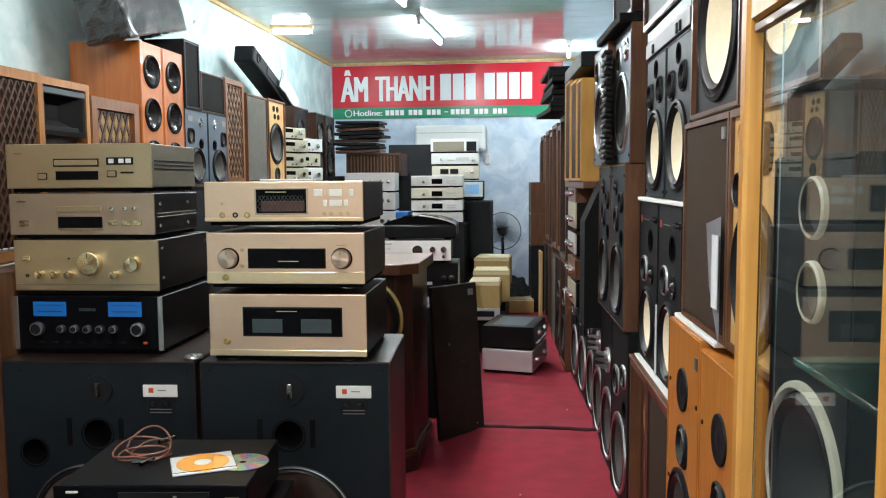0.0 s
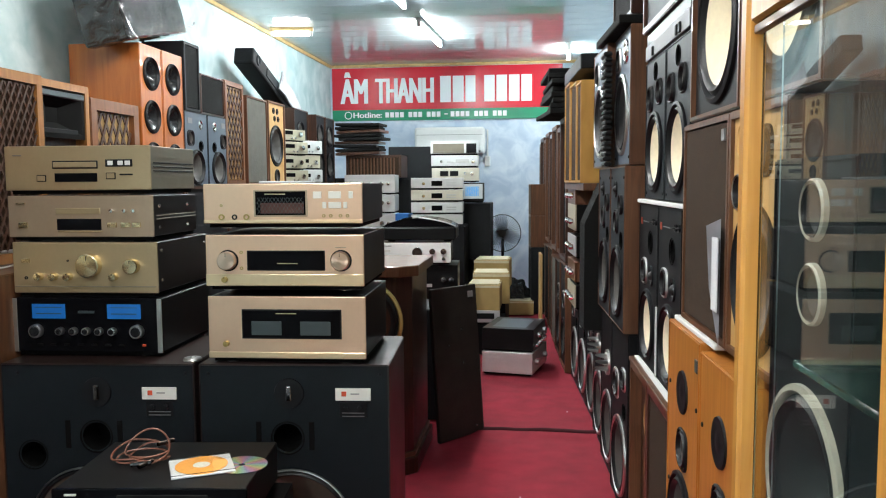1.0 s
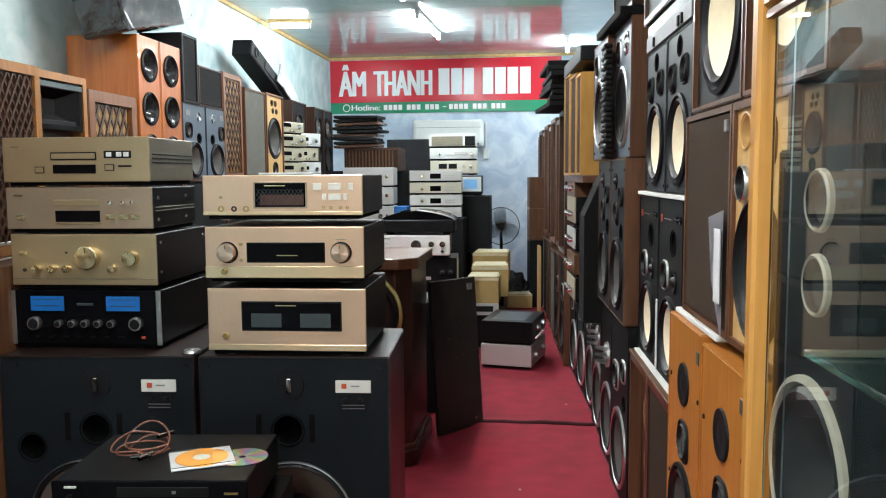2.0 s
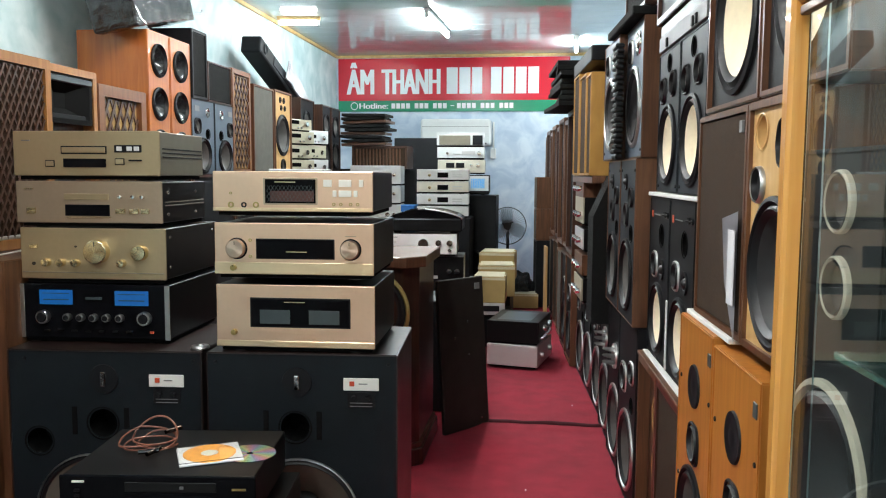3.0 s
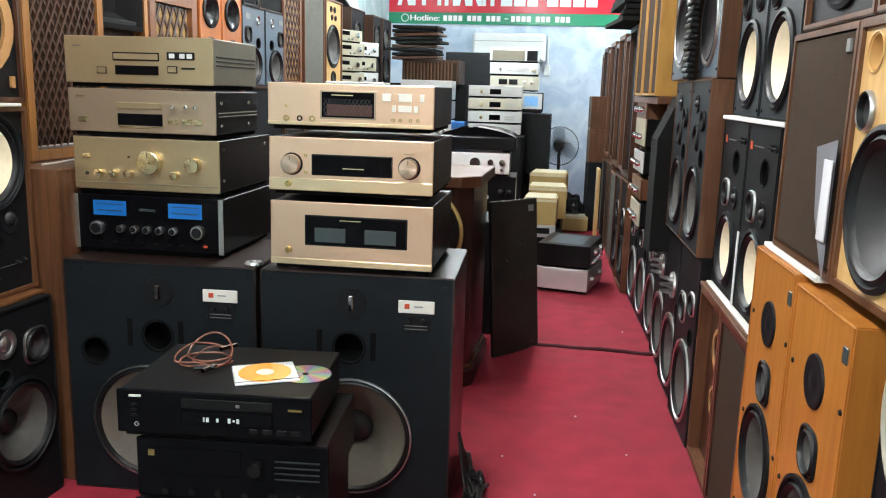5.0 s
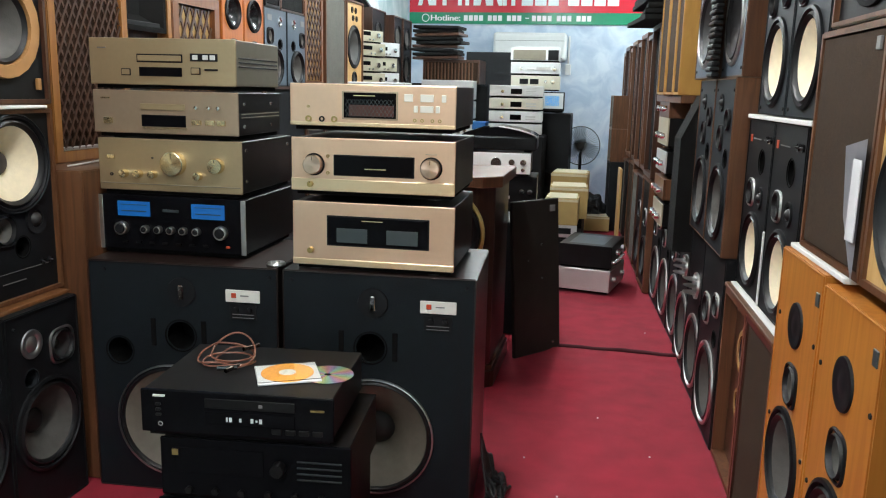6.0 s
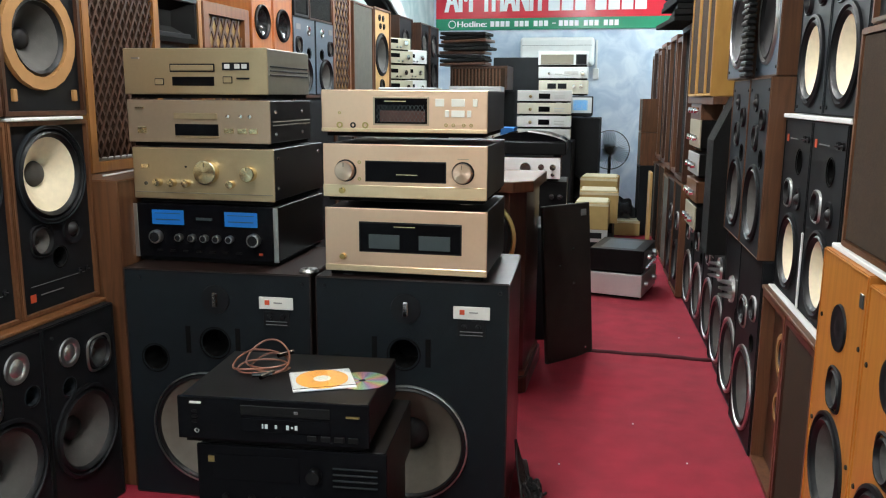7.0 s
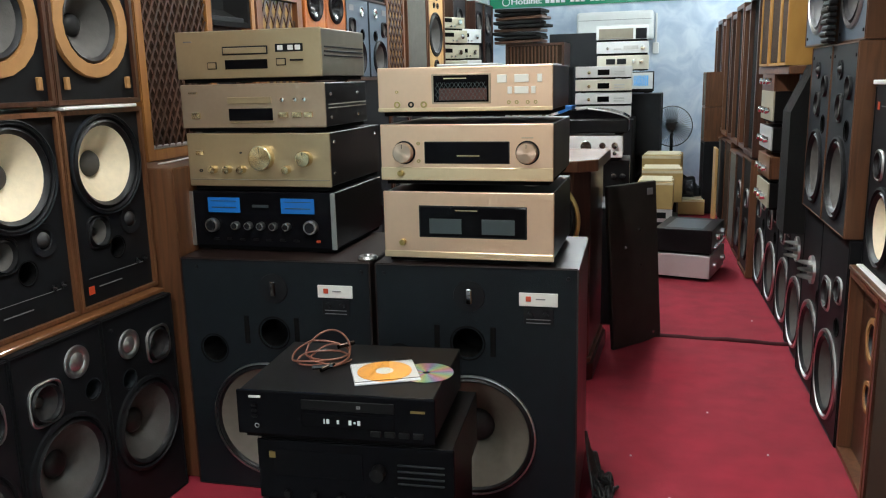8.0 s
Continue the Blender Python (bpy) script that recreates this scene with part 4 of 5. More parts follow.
for i, (y0, y1) in enumerate(((1.543, 1.861), (1.864, 2.182), (2.185, 2.503))):
    w = y1 - y0
    speaker("black three-way loudspeaker with an inverted layout and cream woofer cone", w, 0.30, 0.522, left(-1.385, y0, y1, 0.618), TEAK, BLACK, W4, rim=0.012, group="left bank monitors")
    speaker("black floor loudspeaker with chrome tweeter and grey woofer", 0.298, 0.34, 0.606, left(-1.325, 2.476 - 0.3 * (3 - i), 2.476 - 0.3 * (2 - i), 0.0), BLACK, BLACK, B4 if i != 1 else B5, rim=0.006, inset=0.004, group="left bank floor speakers")
    speaker("loudspeaker with a tan-ringed dark woofer in a walnut box", w, 0.30, 0.54, left(-1.385, y0, y1, 1.152), WALNUT, BLACK, T4, rim=0.014, group="left bank top speakers")
speaker("walnut loudspeaker with its back corner showing beside the shelf", 0.30, 0.34, 0.606, left(-1.28, 1.26, 1.56, 0.0), TEAK, BLACK, B4, rim=0.012)
st = thing("foam_strip", "white packing strip between the speakers", "packing", pose(-1.41, 2.21, 1.141))
part("strip", box(-0.05, 0.035, -0.02, 0.26, 0, 0.009, 0.002), FOAM, st)
st = thing("wood_strip", "thin varnished wooden strip under the monitors", "strip", pose(-1.38, 2.0, 0.6065))
part("strip", box(-0.03, 0.03, -0.14, 0.48, 0, 0.0105, 0.002), CHERRY, st)

# brown box and the large lattice speaker
speaker("tall brown loudspeaker box used as a stand", 0.555, 0.42, 0.962, left(-1.312, 2.515, 3.07, 0.0), TEAK, TEAK, [], rim=0.004, inset=0.003)
sp = speaker("oak-framed loudspeaker with a dark diamond lattice grille", 0.42, 0.42, 0.655, left(-1.50, 2.66, 3.08, 0.9635), HONEY, CLOTH, [], rim=0.035, inset=0.02, grille=CLOTH)
lattice(sp, -0.172, 0.172, 0.04, 0.615, 0.012, 0.034, 0.0085, WALNUT, 1.75)
part("bottom_strip", box(-0.17, 0.17, 0.004, 0.012, 0.036, 0.048, 0.002), ALU, sp)
lw = thing("loose_wire", "thin white wire lying on the brown box", "wire", pose(-1.42, 2.72, 0.963))
part("lead", tube([(0, -0.12, 0.003), (0.01, 0.0, 0.003), (-0.03, 0.12, 0.01), (-0.02, 0.25, 0.004)], 0.003), LABEL, lw, smooth=True)

# ---- left bank, middle and far ----
F, RISE = -1.63, 0.065


def plain_base(y0, y1, h, cab=WALNUT, d=0.40):
    return speaker("closed dark loudspeaker box carrying others", y1 - y0 - 0.01, d, h, left(F, y0, y1, 0), cab, BLACK, [("woofer", 0, h * 0.3, min(0.16, (y1 - y0) * 0.38), "black")], rim=0.016, group="left bank bases")


for y0, y1 in ((3.10, 3.61), (3.61, 4.04), (4.05, 4.53), (4.53, 5.15), (5.15, 5.48), (5.48, 5.9), (5.9, 6.33), (6.33, 6.8), (6.8, 7.3), (7.3, 7.9)):
    plain_base(y0, y1, RISE + (1.0 if y0 < 4.04 else 1.15))
sp = speaker("open teak horn loudspeaker cabinet with a black horn", 0.40, 0.40, 0.575, left(F, 3.205, 3.605, 1.0 + RISE), HONEY, WALNUT, [("dome", -0.1, 0.24, 0.025, "black"), ("dome", 0.13, 0.24, 0.025, "black"), ("woofer", 0.0, 0.12, 0.09, "black")], rim=0.03, inset=0.05)
horn_mouth(sp, 0.0, 0.445, 0.33, 0.19, 0.008)
part("horn_lip", box(-0.165, 0.165, 0.0, 0.012, 0.512, 0.536, 0.003), METERG, sp, "grey metal lip")
part("crest", lathe([(0.028, 0), (0.026, -0.006), (0.014, -0.006), (0.012, 0)], 0.02, 0.255, 0.045, 20), ALU, sp, "silver crest")
sp = speaker("teak loudspeaker with a gold-backed lattice grille", 0.42, 0.40, 0.535, left(F, 3.615, 4.035, 1.0 + RISE), CHERRY, CLOTH, [], rim=0.05, inset=0.03, grille=GOLDCLOTH)
lattice(sp, -0.155, 0.155, 0.055, 0.48, 0.022, 0.058, 0.015, WALNUT, 2.0)
for i in (0, 1):
    speaker("slim cherry-sided loudspeaker with two glossy black woofers", 0.232, 0.36, 0.69, left(F, 4.06 + 0.236 * i, 4.292 + 0.236 * i, 1.15 + RISE), RUST, RUST, [
        ("woofer", 0.0, 0.555, 0.082, "gloss"), ("woofer", 0.0, 0.345, 0.082, "gloss"), ("woofer", 0.0, 0.14, 0.082, "gloss")], rim=0.006, inset=0.003, group="cherry two-woofer pair")
for i in (0, 1):
    k = 1 if i == 0 else -1
    speaker("blue-grey three-way loudspeaker with a slot tweeter", 0.305, 0.34, 0.41, left(F, 4.535 + 0.31 * i, 4.84 + 0.31 * i, 1.15 + RISE), GREYB, BLUEB, [
        ("woofer", 0.0, 0.105, 0.10, "greyb"), ("octagon", -0.075 * k, 0.265, 0.045, "greyb"), ("port", 0.06 * k, 0.225, 0.03, "dark"), ("disc", 0.055 * k, 0.345, 0.028, "chrome"), ("line", -0.08 * k, 0.36, 0, (0.06, 0.03))], rim=0.005, inset=0.003, group="blue-grey pair")
speaker("small black loudspeaker with cloth front", 0.20, 0.24, 0.37, left(F, 4.555, 4.755, 1.562 + RISE), BLACK, BLACK, [], grille=BCLOTH)
speaker("small black loudspeaker with cloth front and brown edge", 0.34, 0.24, 0.225, left(F, 4.765, 5.105, 1.562 + RISE), WALNUT, BLACK, [], grille=BCLOTH, rim=0.008)
sp = speaker("teak loudspeaker with a fine gold fretwork grille", 0.31, 0.34, 0.64, left(F, 5.12, 5.43, 1.155 + RISE), CHERRY, CLOTH, [], rim=0.03, inset=0.018, grille=GOLDCLOTH)
lattice(sp, -0.12, 0.12, 0.04, 0.60, 0.010, 0.055, 0.014, WALNUT, 1.6)
speaker("teak loudspeaker with grey cloth front", 0.40, 0.34, 0.585, left(F, 5.485, 5.885, 1.155 + RISE), TEAK, BLACK, [], grille=GCLOTH, rim=0.012)
speaker("plywood-front loudspeaker with a large black woofer", 0.38, 0.34, 0.595, left(F, 5.91, 6.29, 1.155 + RISE), TEAK, PLY, [("woofer", 0.0, 0.28, 0.15, "greyb"), ("midrange", 0.0, 0.06, 0.05, "greyb"), ("dome", -0.05, 0.53, 0.022, "black"), ("dome", 0.03, 0.53, 0.022, "black"), ("dome", -0.03, 0.475, 0.02, "black"), ("dome", 0.05, 0.475, 0.02, "black")], rim=0.014)
KN = [("knob", -0.14, 0.05, 0.012, 0.012, CHROME), ("knob", 0.12, 0.06, 0.02, 0.016, CHROME), ("window", -0.02, 0.072, 0.12, 0.03, WINDOW), ("knob", 0.06, 0.03, 0.008, 0.01, CHROME), ("knob", 0.02, 0.03, 0.008, 0.01, CHROME)]
for y, hs in ((6.50, ((0.11, BEIGE), (0.115, BEIGE), (0.105, BEIGE), (0.095, BEIGE))), (6.93, ((0.12, SILVER), (0.12, BEIGE), (0.12, SILVER)))):
    z = 1.155 + RISE
    for i, (h, fm) in enumerate(hs):
        unit("old cream-faced receiver with small knobs and dial window", 0.37, 0.28, h, pose(-1.655 - 0.012 * (i % 2), y, z, 0, 0, 62 + 3 * (i % 2)), fm, CASE, KN, name="receiver", cat="receiver", group="receivers on the left bank")
        z += h
for y0, y1, hh, off in ((6.78, 7.18, 0.62, 0.0), (7.22, 7.52, 0.60, 0.06), (7.54, 7.84, 0.60, 0.06)):
    speaker("tall dark loudspeaker with two grey woofers", y1 - y0, 0.30, hh, left(F + off - 0.08, y0, y1, 1.155 + RISE), WALNUT, BLACK, [("woofer", 0.0, 0.17, 0.12, "greyb"), ("woofer", 0.0, 0.43, 0.10, "greyb")], rim=0.008, group="far dark towers")

# wrapped speaker lying on top, leaning tray in film
wr = thing("wrapped_speaker", "black loudspeaker wrapped in shiny clear film", "loudspeaker", pose(-1.77, 4.30, 1.95, -12, -12, 98))
bm = box(-0.44, 0.48, -0.14, 0.075, 0, 0.30, 0.012, seg=2)
bmesh.ops.subdivide_edges(bm, edges=bm.edges[:], cuts=14, use_grid_fill=True)
for v in bm.verts:
    v.co += Vector((0.008 * noise.noise(v.co * 11), 0.008 * noise.noise(v.co * 13 + Vector((5, 0, 0))), 0.008 * noise.noise(v.co * 12 + Vector((0, 5, 0)))))
part("film", bm, WRAP, wr, "creased shiny stretch film", True)
part("box", box(-0.425, 0.465, -0.122, 0.058, 0.015, 0.282, 0.01), BLACK, wr)
part("film_tail", tube([(0.5, -0.14, 0.04), (0.56, -0.16, 0.02), (0.62, -0.15, 0.05)], 0.006), CLEARW, wr)
tr = thing("leaning_speaker", "long flat black speaker leaning on the wall in film", "loudspeaker", pose(-1.85, 6.84, 1.925, 0, 17, 91))
part("body", box(-0.80, 0.86, -0.05, 0.10, -0.065, 0.06, 0.015, seg=2), BLACK, tr)
part("tweeter", lathe([(0.04, 0), (0.036, -0.008), (0.02, 0.004), (0, -0.004)], -0.70, 0.0, -0.051, 20), GREYB, tr, smooth=True)
part("groove_panel", box(-0.5, 0.6, -0.056, -0.049, -0.035, 0.035, 0.004), GREYB, tr)
bm = box(-0.25, 0.98, -0.085, -0.07, -0.03, 0.12, 0.003)
bmesh.ops.subdivide_edges(bm, edges=bm.edges[:], cuts=9, use_grid_fill=True)
for v in bm.verts:
    k = (v.co.x + 0.25) / 1.23
    v.co.z = v.co.z * (1 - 0.75 * k) - 0.04 * k
    v.co.y += 0.02 * noise.noise(v.co * 8)
part("film", bm, CLEARW, tr, "crumpled whitish film", True)

# ---- far end ----
random.seed(7)
for i in range(9):
    g = thing("grille_panel", "loose black speaker grille in a pile", "grille", pose(-1.32 + random.uniform(-0.03, 0.03), 7.55 + random.uniform(-0.02, 0.02), 1.475 + i * 0.032, random.uniform(-1, 1), random.uniform(-2, 2), random.uniform(-6, 6)), "pile of grilles")
    part("panel", box(-0.20, 0.20, -0.15, 0.15, 0, 0.024, 0.003), BCLOTH if i % 3 else WALNUT, g)
sp = speaker("dark wooden loudspeaker with a slatted grille", 0.50, 0.34, 0.20, pose(-1.20, 7.45, 1.272), WALNUT, BLACK, [], rim=0.02, grille=CLOTH)
for i in range(14):
    part("slat", box(-0.21 + 0.03 * i, -0.198 + 0.03 * i, -0.002, 0.008, 0.025, 0.175, 0.001), TEAK, sp)
speaker("black box loudspeaker under the pile", 0.70, 0.40, 1.27, pose(-1.23, 7.55, 0), BLACK, BLACK, [], grille=BCLOTH)
dp = thing("display_board", "large black panel leaning at the end wall", "panel", pose(-0.97, 8.2, 1.16, -6, 0, 0))
part("panel", box(-0.24, 0.24, 0, 0.03, 0, 0.42, 0.004), BLACK, dp)
speaker("black loudspeaker carrying the panel", 0.56, 0.40, 1.16, pose(-0.97, 8.05, 0), BLACK, BLACK, [], grille=BCLOTH)
RK = [("knob", -0.16 + 0.055 * i, 0.10, 0.008, 0.012, CHROME) for i in range(4)] + [("knob", 0.1, 0.09, 0.02, 0.016, CHROME), ("knob", 0.155, 0.09, 0.016, 0.016, CHROME), ("button", -0.03, 0.03, 0.3, 0.012, ALU)]
for z, h in ((0.80, 0.17), (0.972, 0.155), (1.128, 0.165)):
    unit("silver receiver with a row of small knobs", 0.42, 0.34, h, pose(-1.13, 6.95, z, 0, 0, 4), SILVER, SILVER, RK, name="receiver", cat="receiver", group="silver receivers")
bl = thing("stand", "black stand under the silver receivers", "stand", pose(-1.13, 6.95, 0))
part("body", box(-0.24, 0.24, 0.0, 0.36, 0, 0.80, 0.008), BLACK, bl)
# air conditioner
ac = thing("air_conditioner", "white wall-mounted split air conditioner", "air conditioner", pose(-0.70, FY - 0.001, 1.535))
part("body", box(-0.38, 0.38, -0.22, 0.0, 0.0, 0.285, 0.03, seg=3), WHITEP, ac)
part("outlet", box(-0.34, 0.34, -0.2255, -0.19, 0.018, 0.055, 0.004), GREYB, ac)
part("flap", box(-0.35, 0.35, -0.232, -0.224, 0.028, 0.068, 0.003), WHITEP, ac)
part("seam", box(-0.36, 0.36, -0.2215, -0.218, 0.20, 0.204), PRINT, ac)
wl = thing("conduit", "white cable conduit with a switch box on the wall", "conduit", pose(-0.30, FY - 0.001, 1.44))
part("channel", box(-0.01, 0.01, -0.012, 0, 0.06, 0.36, 0.002), WHITEP, wl)
part("switch_box", box(-0.03, 0.03, -0.03, 0, -0.04, 0.07, 0.004), WHITEP, wl)
# tall stack of silver amplifiers
for z, h, d in ((1.225, 0.13, 0), (1.358, 0.11, 1), (1.47, 0.125, 2)):
    it = [[("meter", -0.1, 0.08, 0.075, 0.045, BLACK), ("meter", -0.01, 0.08, 0.075, 0.045, BLACK), ("knob", 0.09, 0.08, 0.014, 0.014, CHROME), ("knob", 0.15, 0.08, 0.02, 0.016, CHROME)],
          [("knob", -0.12, 0.055, 0.012, 0.012, CHROME), ("button", 0.07, 0.06, 0.12, 0.03, ALU), ("knob", 0.165, 0.055, 0.02, 0.016, CHROME), ("button", -0.04, 0.05, 0.06, 0.01, ALU)],
          [("window", -0.05, 0.06, 0.28, 0.085, GREYCASE), ("window", 0.155, 0.06, 0.09, 0.085, BLACK)]][d]
    unit("white-silver amplifier in a tall stack", 0.425, 0.32, h, pose(-0.485 - 0.005 * d, 7.62, z, 0, 0, 2), WHITEP if d else CREAMP, SILVER, it, group="tall silver stack")
sb = unit("black tuner with a small blue display", 0.42, 0.34, 0.175, pose(-0.43, 7.50, 1.045, 0, 0, 2), CASE, CASE, [("meter", 0.05, 0.1, 0.30, 0.13, WHITEP), ("meter", 0.105, 0.10, 0.12, 0.085, SCREEN)], name="tuner", cat="tuner")
speaker("black loudspeaker with plain front and a low port", 0.40, 0.40, 1.04, pose(-0.355, 7.42, 0), BLACK, BLACK, [("port", 0.0, 0.17, 0.05, "dark"), ("woofer", -0.02, 0.45, 0.12, "black")], rim=0.012)
# CD stack
for i, (z, h, fm) in enumerate(((0.865, 0.095, SILVER), (0.962, 0.10, WHITEP), (1.064, 0.10, CREAMP), (1.166, 0.098, SILVER))):
    it = [("button", -0.02, 0.058, 0.12, 0.014, ALU), ("button", 0.12, 0.05, 0.05, 0.008, ALU), ("button", 0.165, 0.05, 0.02, 0.008, ALU)]
    if i:
        it = [("window", 0.0, 0.052, 0.09, 0.042, WINDOW), ("knob", -0.11, 0.05, 0.013, 0.012, GOLDL), ("button", 0.12, 0.058, 0.08, 0.01, ALU), ("button", 0.12, 0.038, 0.08, 0.008, ALU)]
    unit("silver CD player in a stack", 0.43, 0.32, h, pose(-0.575, 7.0, z, 0, 0, 3), fm, SILVER if i else CASE, it, name="cd_player", cat="CD player", group="stack of CD players")
st = thing("stand", "black cabinet under the CD players", "stand", pose(-0.575, 7.0, 0))
part("body", box(-0.40, 0.23, 0.0, 0.36, 0, 0.865, 0.008), BLACK, st)
st = thing("blue_box", "blue cardboard sleeve lying beside the stack", "box", pose(-0.885, 7.10, 0.8655))
part("body", box(-0.07, 0.07, -0.1, 0.12, 0, 0.10, 0.003), M("blue_card", (0.02, 0.14, 0.42), 0.5), st)
# wheel-like fan guard behind
wg = thing("coiled_hose", "grey coiled hose hanging at the end wall", "hose", pose(-0.90, 9.275, 1.44))
for r in (0.12, 0.10):
    part("coil", tube([(r * math.cos(a * 0.5236), 0.02 * math.sin(a), r * math.sin(a * 0.5236)) for a in range(13)], 0.010), GREYC, wg, smooth=True)
# turntable with dust cover on a white amplifier
tt = thing("turntable", "black turntable with a smoked domed cover", "turntable", pose(-0.49, 5.40, 0.85, 0, 0, 3))
part("plinth", box(-0.235, 0.235, 0, 0.36, 0.012, 0.095, 0.008), CASE, tt)
bm = bmesh.new()
pr = [(-0.235, 0.0), (-0.2, 0.022), (-0.12, 0.045), (0, 0.058), (0.12, 0.045), (0.2, 0.022), (0.235, 0.0)]
va = [bm.verts.new((x, 0.005, 0.096 + z)) for x, z in pr]
vb = [bm.verts.new((x, 0.35, 0.096 + z)) for x, z in pr]
for i in range(len(pr) - 1):
    bm.faces.new((va[i], va[i + 1], vb[i + 1], vb[i]))
bm.faces.new(va)
bm.faces.new(vb[::-1])
part("dust_cover", bm, WINDOW, tt, "smoked plastic cover", True)
# silver tube stands in for the highlight along half the cover's arc
part("cover_rim", tube([(x, 0.004, 0.0975 + z) for x, z in pr[3:]], 0.004), SATIN, tt, "highlight on the cover edge, modelled as a bright tube", True)
for s in (-1, 1):
    part("foot", upright([(0, 0), (0.025, 0), (0.025, 0.012), (0, 0.012)], s * 0.18, 0.06), BLACK, tt)
    part("foot", upright([(0, 0), (0.025, 0), (0.025, 0.012), (0, 0.012)], s * 0.18, 0.30), BLACK, tt)
unit("white-faced amplifier with three chrome knobs and wooden cheeks", 0.46, 0.34, 0.14, pose(-0.513, 5.36, 0.708, 0, 0, 3), M("white_enamel_front", (0.90, 0.90, 0.88), 0.35, var=0.03), TEAK, [("knob", 0.02, 0.08, 0.033, 0.02, CHROME), ("knob", 0.115, 0.085, 0.02, 0.018, CHROME), ("knob", 0.185, 0.085, 0.02, 0.018, CHROME), ("knob", 0.185, 0.04, 0.012, 0.014, CHROME), ("button", -0.17, 0.09, 0.04, 0.016, LABEL), ("print", -0.17, 0.12, 0.05, 0.004, PRINT)])
for i, z in enumerate((0.0, 0.235, 0.47)):
    unit("silver-knobbed black amplifier in a low pile", 0.44, 0.34, 0.23, pose(-0.465, 5.42, z, 0, 0, 3), [CASE, SILVER, CASE][i], CASE, [("knob", 0.13 + 0.05 * (k % 2), 0.06 + 0.08 * (k // 2), 0.018, 0.03, CHROME) for k in range(4)] + [("button", 0.03, 0.1, 0.05, 0.02, SILVER)], group="low pile of amplifiers")
z = 0.0
for i, h in enumerate((0.215, 0.215, 0.215, 0.15)):
    unit("cream receiver showing past the stack", 0.42, 0.32, h, pose(-0.93, 6.0, z, 0, 0, 0), CREAMP if i > 1 else CASE, CASE, KN, name="receiver", cat="receiver", group="cream receivers")
    z += h + 0.002
# octagonal dark speaker
oc = thing("corner_loudspeaker", "dark walnut octagonal loudspeaker with brass-ringed woofer and plinth", "loudspeaker", pose(-0.508, 3.58, 0))


def prism(x0, x1, y0, y1, z0, z1, cut):
    bm = bmesh.new()
    ring = [(x0, y0 + cut), (x0 + cut, y0), (x1 - cut, y0), (x1, y0 + cut), (x1, y1), (x0, y1)]
    lo = [bm.verts.new((x, y, z0)) for x, y in ring]
    hi = [bm.verts.new((x, y, z1)) for x, y in ring]
    for i in range(6):
        bm.faces.new((lo[i], lo[(i + 1) % 6], hi[(i + 1) % 6], hi[i]))
    bm.faces.new(hi)
    bm.faces.new(lo[::-1])
    bmesh.ops.bevel(bm, geom=bm.edges[:], offset=0.003, segments=1, affect="EDGES")
    return bm


part("body", prism(-0.26, 0.25, 0.02, 0.52, 0.09, 0.84, 0.06), ROSE, oc)
part("top_board", prism(-0.29, 0.28, -0.01, 0.53, 0.84, 0.885, 0.07), TEAK, oc)
part("plinth", prism(-0.275, 0.27, 0.0, 0.53, 0.0, 0.07, 0.06), ROSE, oc)
part("plinth_moulding", prism(-0.265, 0.26, 0.01, 0.525, 0.07, 0.09, 0.06), TEAK, oc)
driver(oc, "woofer", 0.035, 0.65, 0.187, 0.012, "gold")
bd = thing("leaning_grille", "black cloth grille board leaning back by the aisle", "grille", Matrix.Translation((-0.092, 4.13, 0.0)) @ Matrix.Rotation(radians(51), 4, "Z") @ Matrix.Rotation(radians(-4.5), 4, "X"))
part("board", box(-0.153, 0.153, 0.0, 0.022, 0.002, 0.73, 0.004), M("worn_brown_black_cloth", (0.022, 0.018, 0.015), 0.55, var=0.4, scale=14, bump=0.5, bscale=500, spec=0.3), bd)
part("emblem", box(0.09, 0.125, -0.003, 0.001, 0.67, 0.70, 0.001), PRINT, bd)
for px, pz in ((-0.06, 0.45), (0.03, 0.36), (0.03, 0.52), (0.1, 0.04)):
    part("pin", lathe([(0.006, 0), (0.005, -0.004), (0, -0.005)], px, pz, 0, 10), CHROME, bd)
bx = thing("black_box", "black speaker box behind the leaning grille", "box", pose(-0.27, 4.40, 0))
part("body", box(-0.14, 0.10, 0, 0.36, 0, 0.58, 0.005), BLACK, bx)
# amplifiers on the carpet
am = pose(0.275, 5.58, 0, 0, 0, 78)
FK = [("knob", -0.15 + 0.06 * i, 0.04, 0.010, 0.018, CHROME) for i in range(6)] + [("knob", 0.1, 0.09, 0.026, 0.025, CHROME), ("knob", -0.06, 0.09, 0.02, 0.022, CHROME)]
unit("silver amplifier lying on the carpet with knobs to the aisle", 0.44, 0.33, 0.15, am, SILVER, SILVER, [("knob", -0.12, 0.08, 0.018, 0.02, ALU), ("knob", 0.12, 0.08, 0.018, 0.02, ALU)])
bk = unit("black amplifier with vented top stacked on the silver one", 0.44, 0.33, 0.15, am @ pose(0.01, 0.004, 0.151, 0, 0, 2), CASE, CASE, FK)
part("top_vent", box(-0.16, 0.16, 0.06, 0.28, 0.147, 0.1495, 0.001), METERG, bk, "grey vent grille")


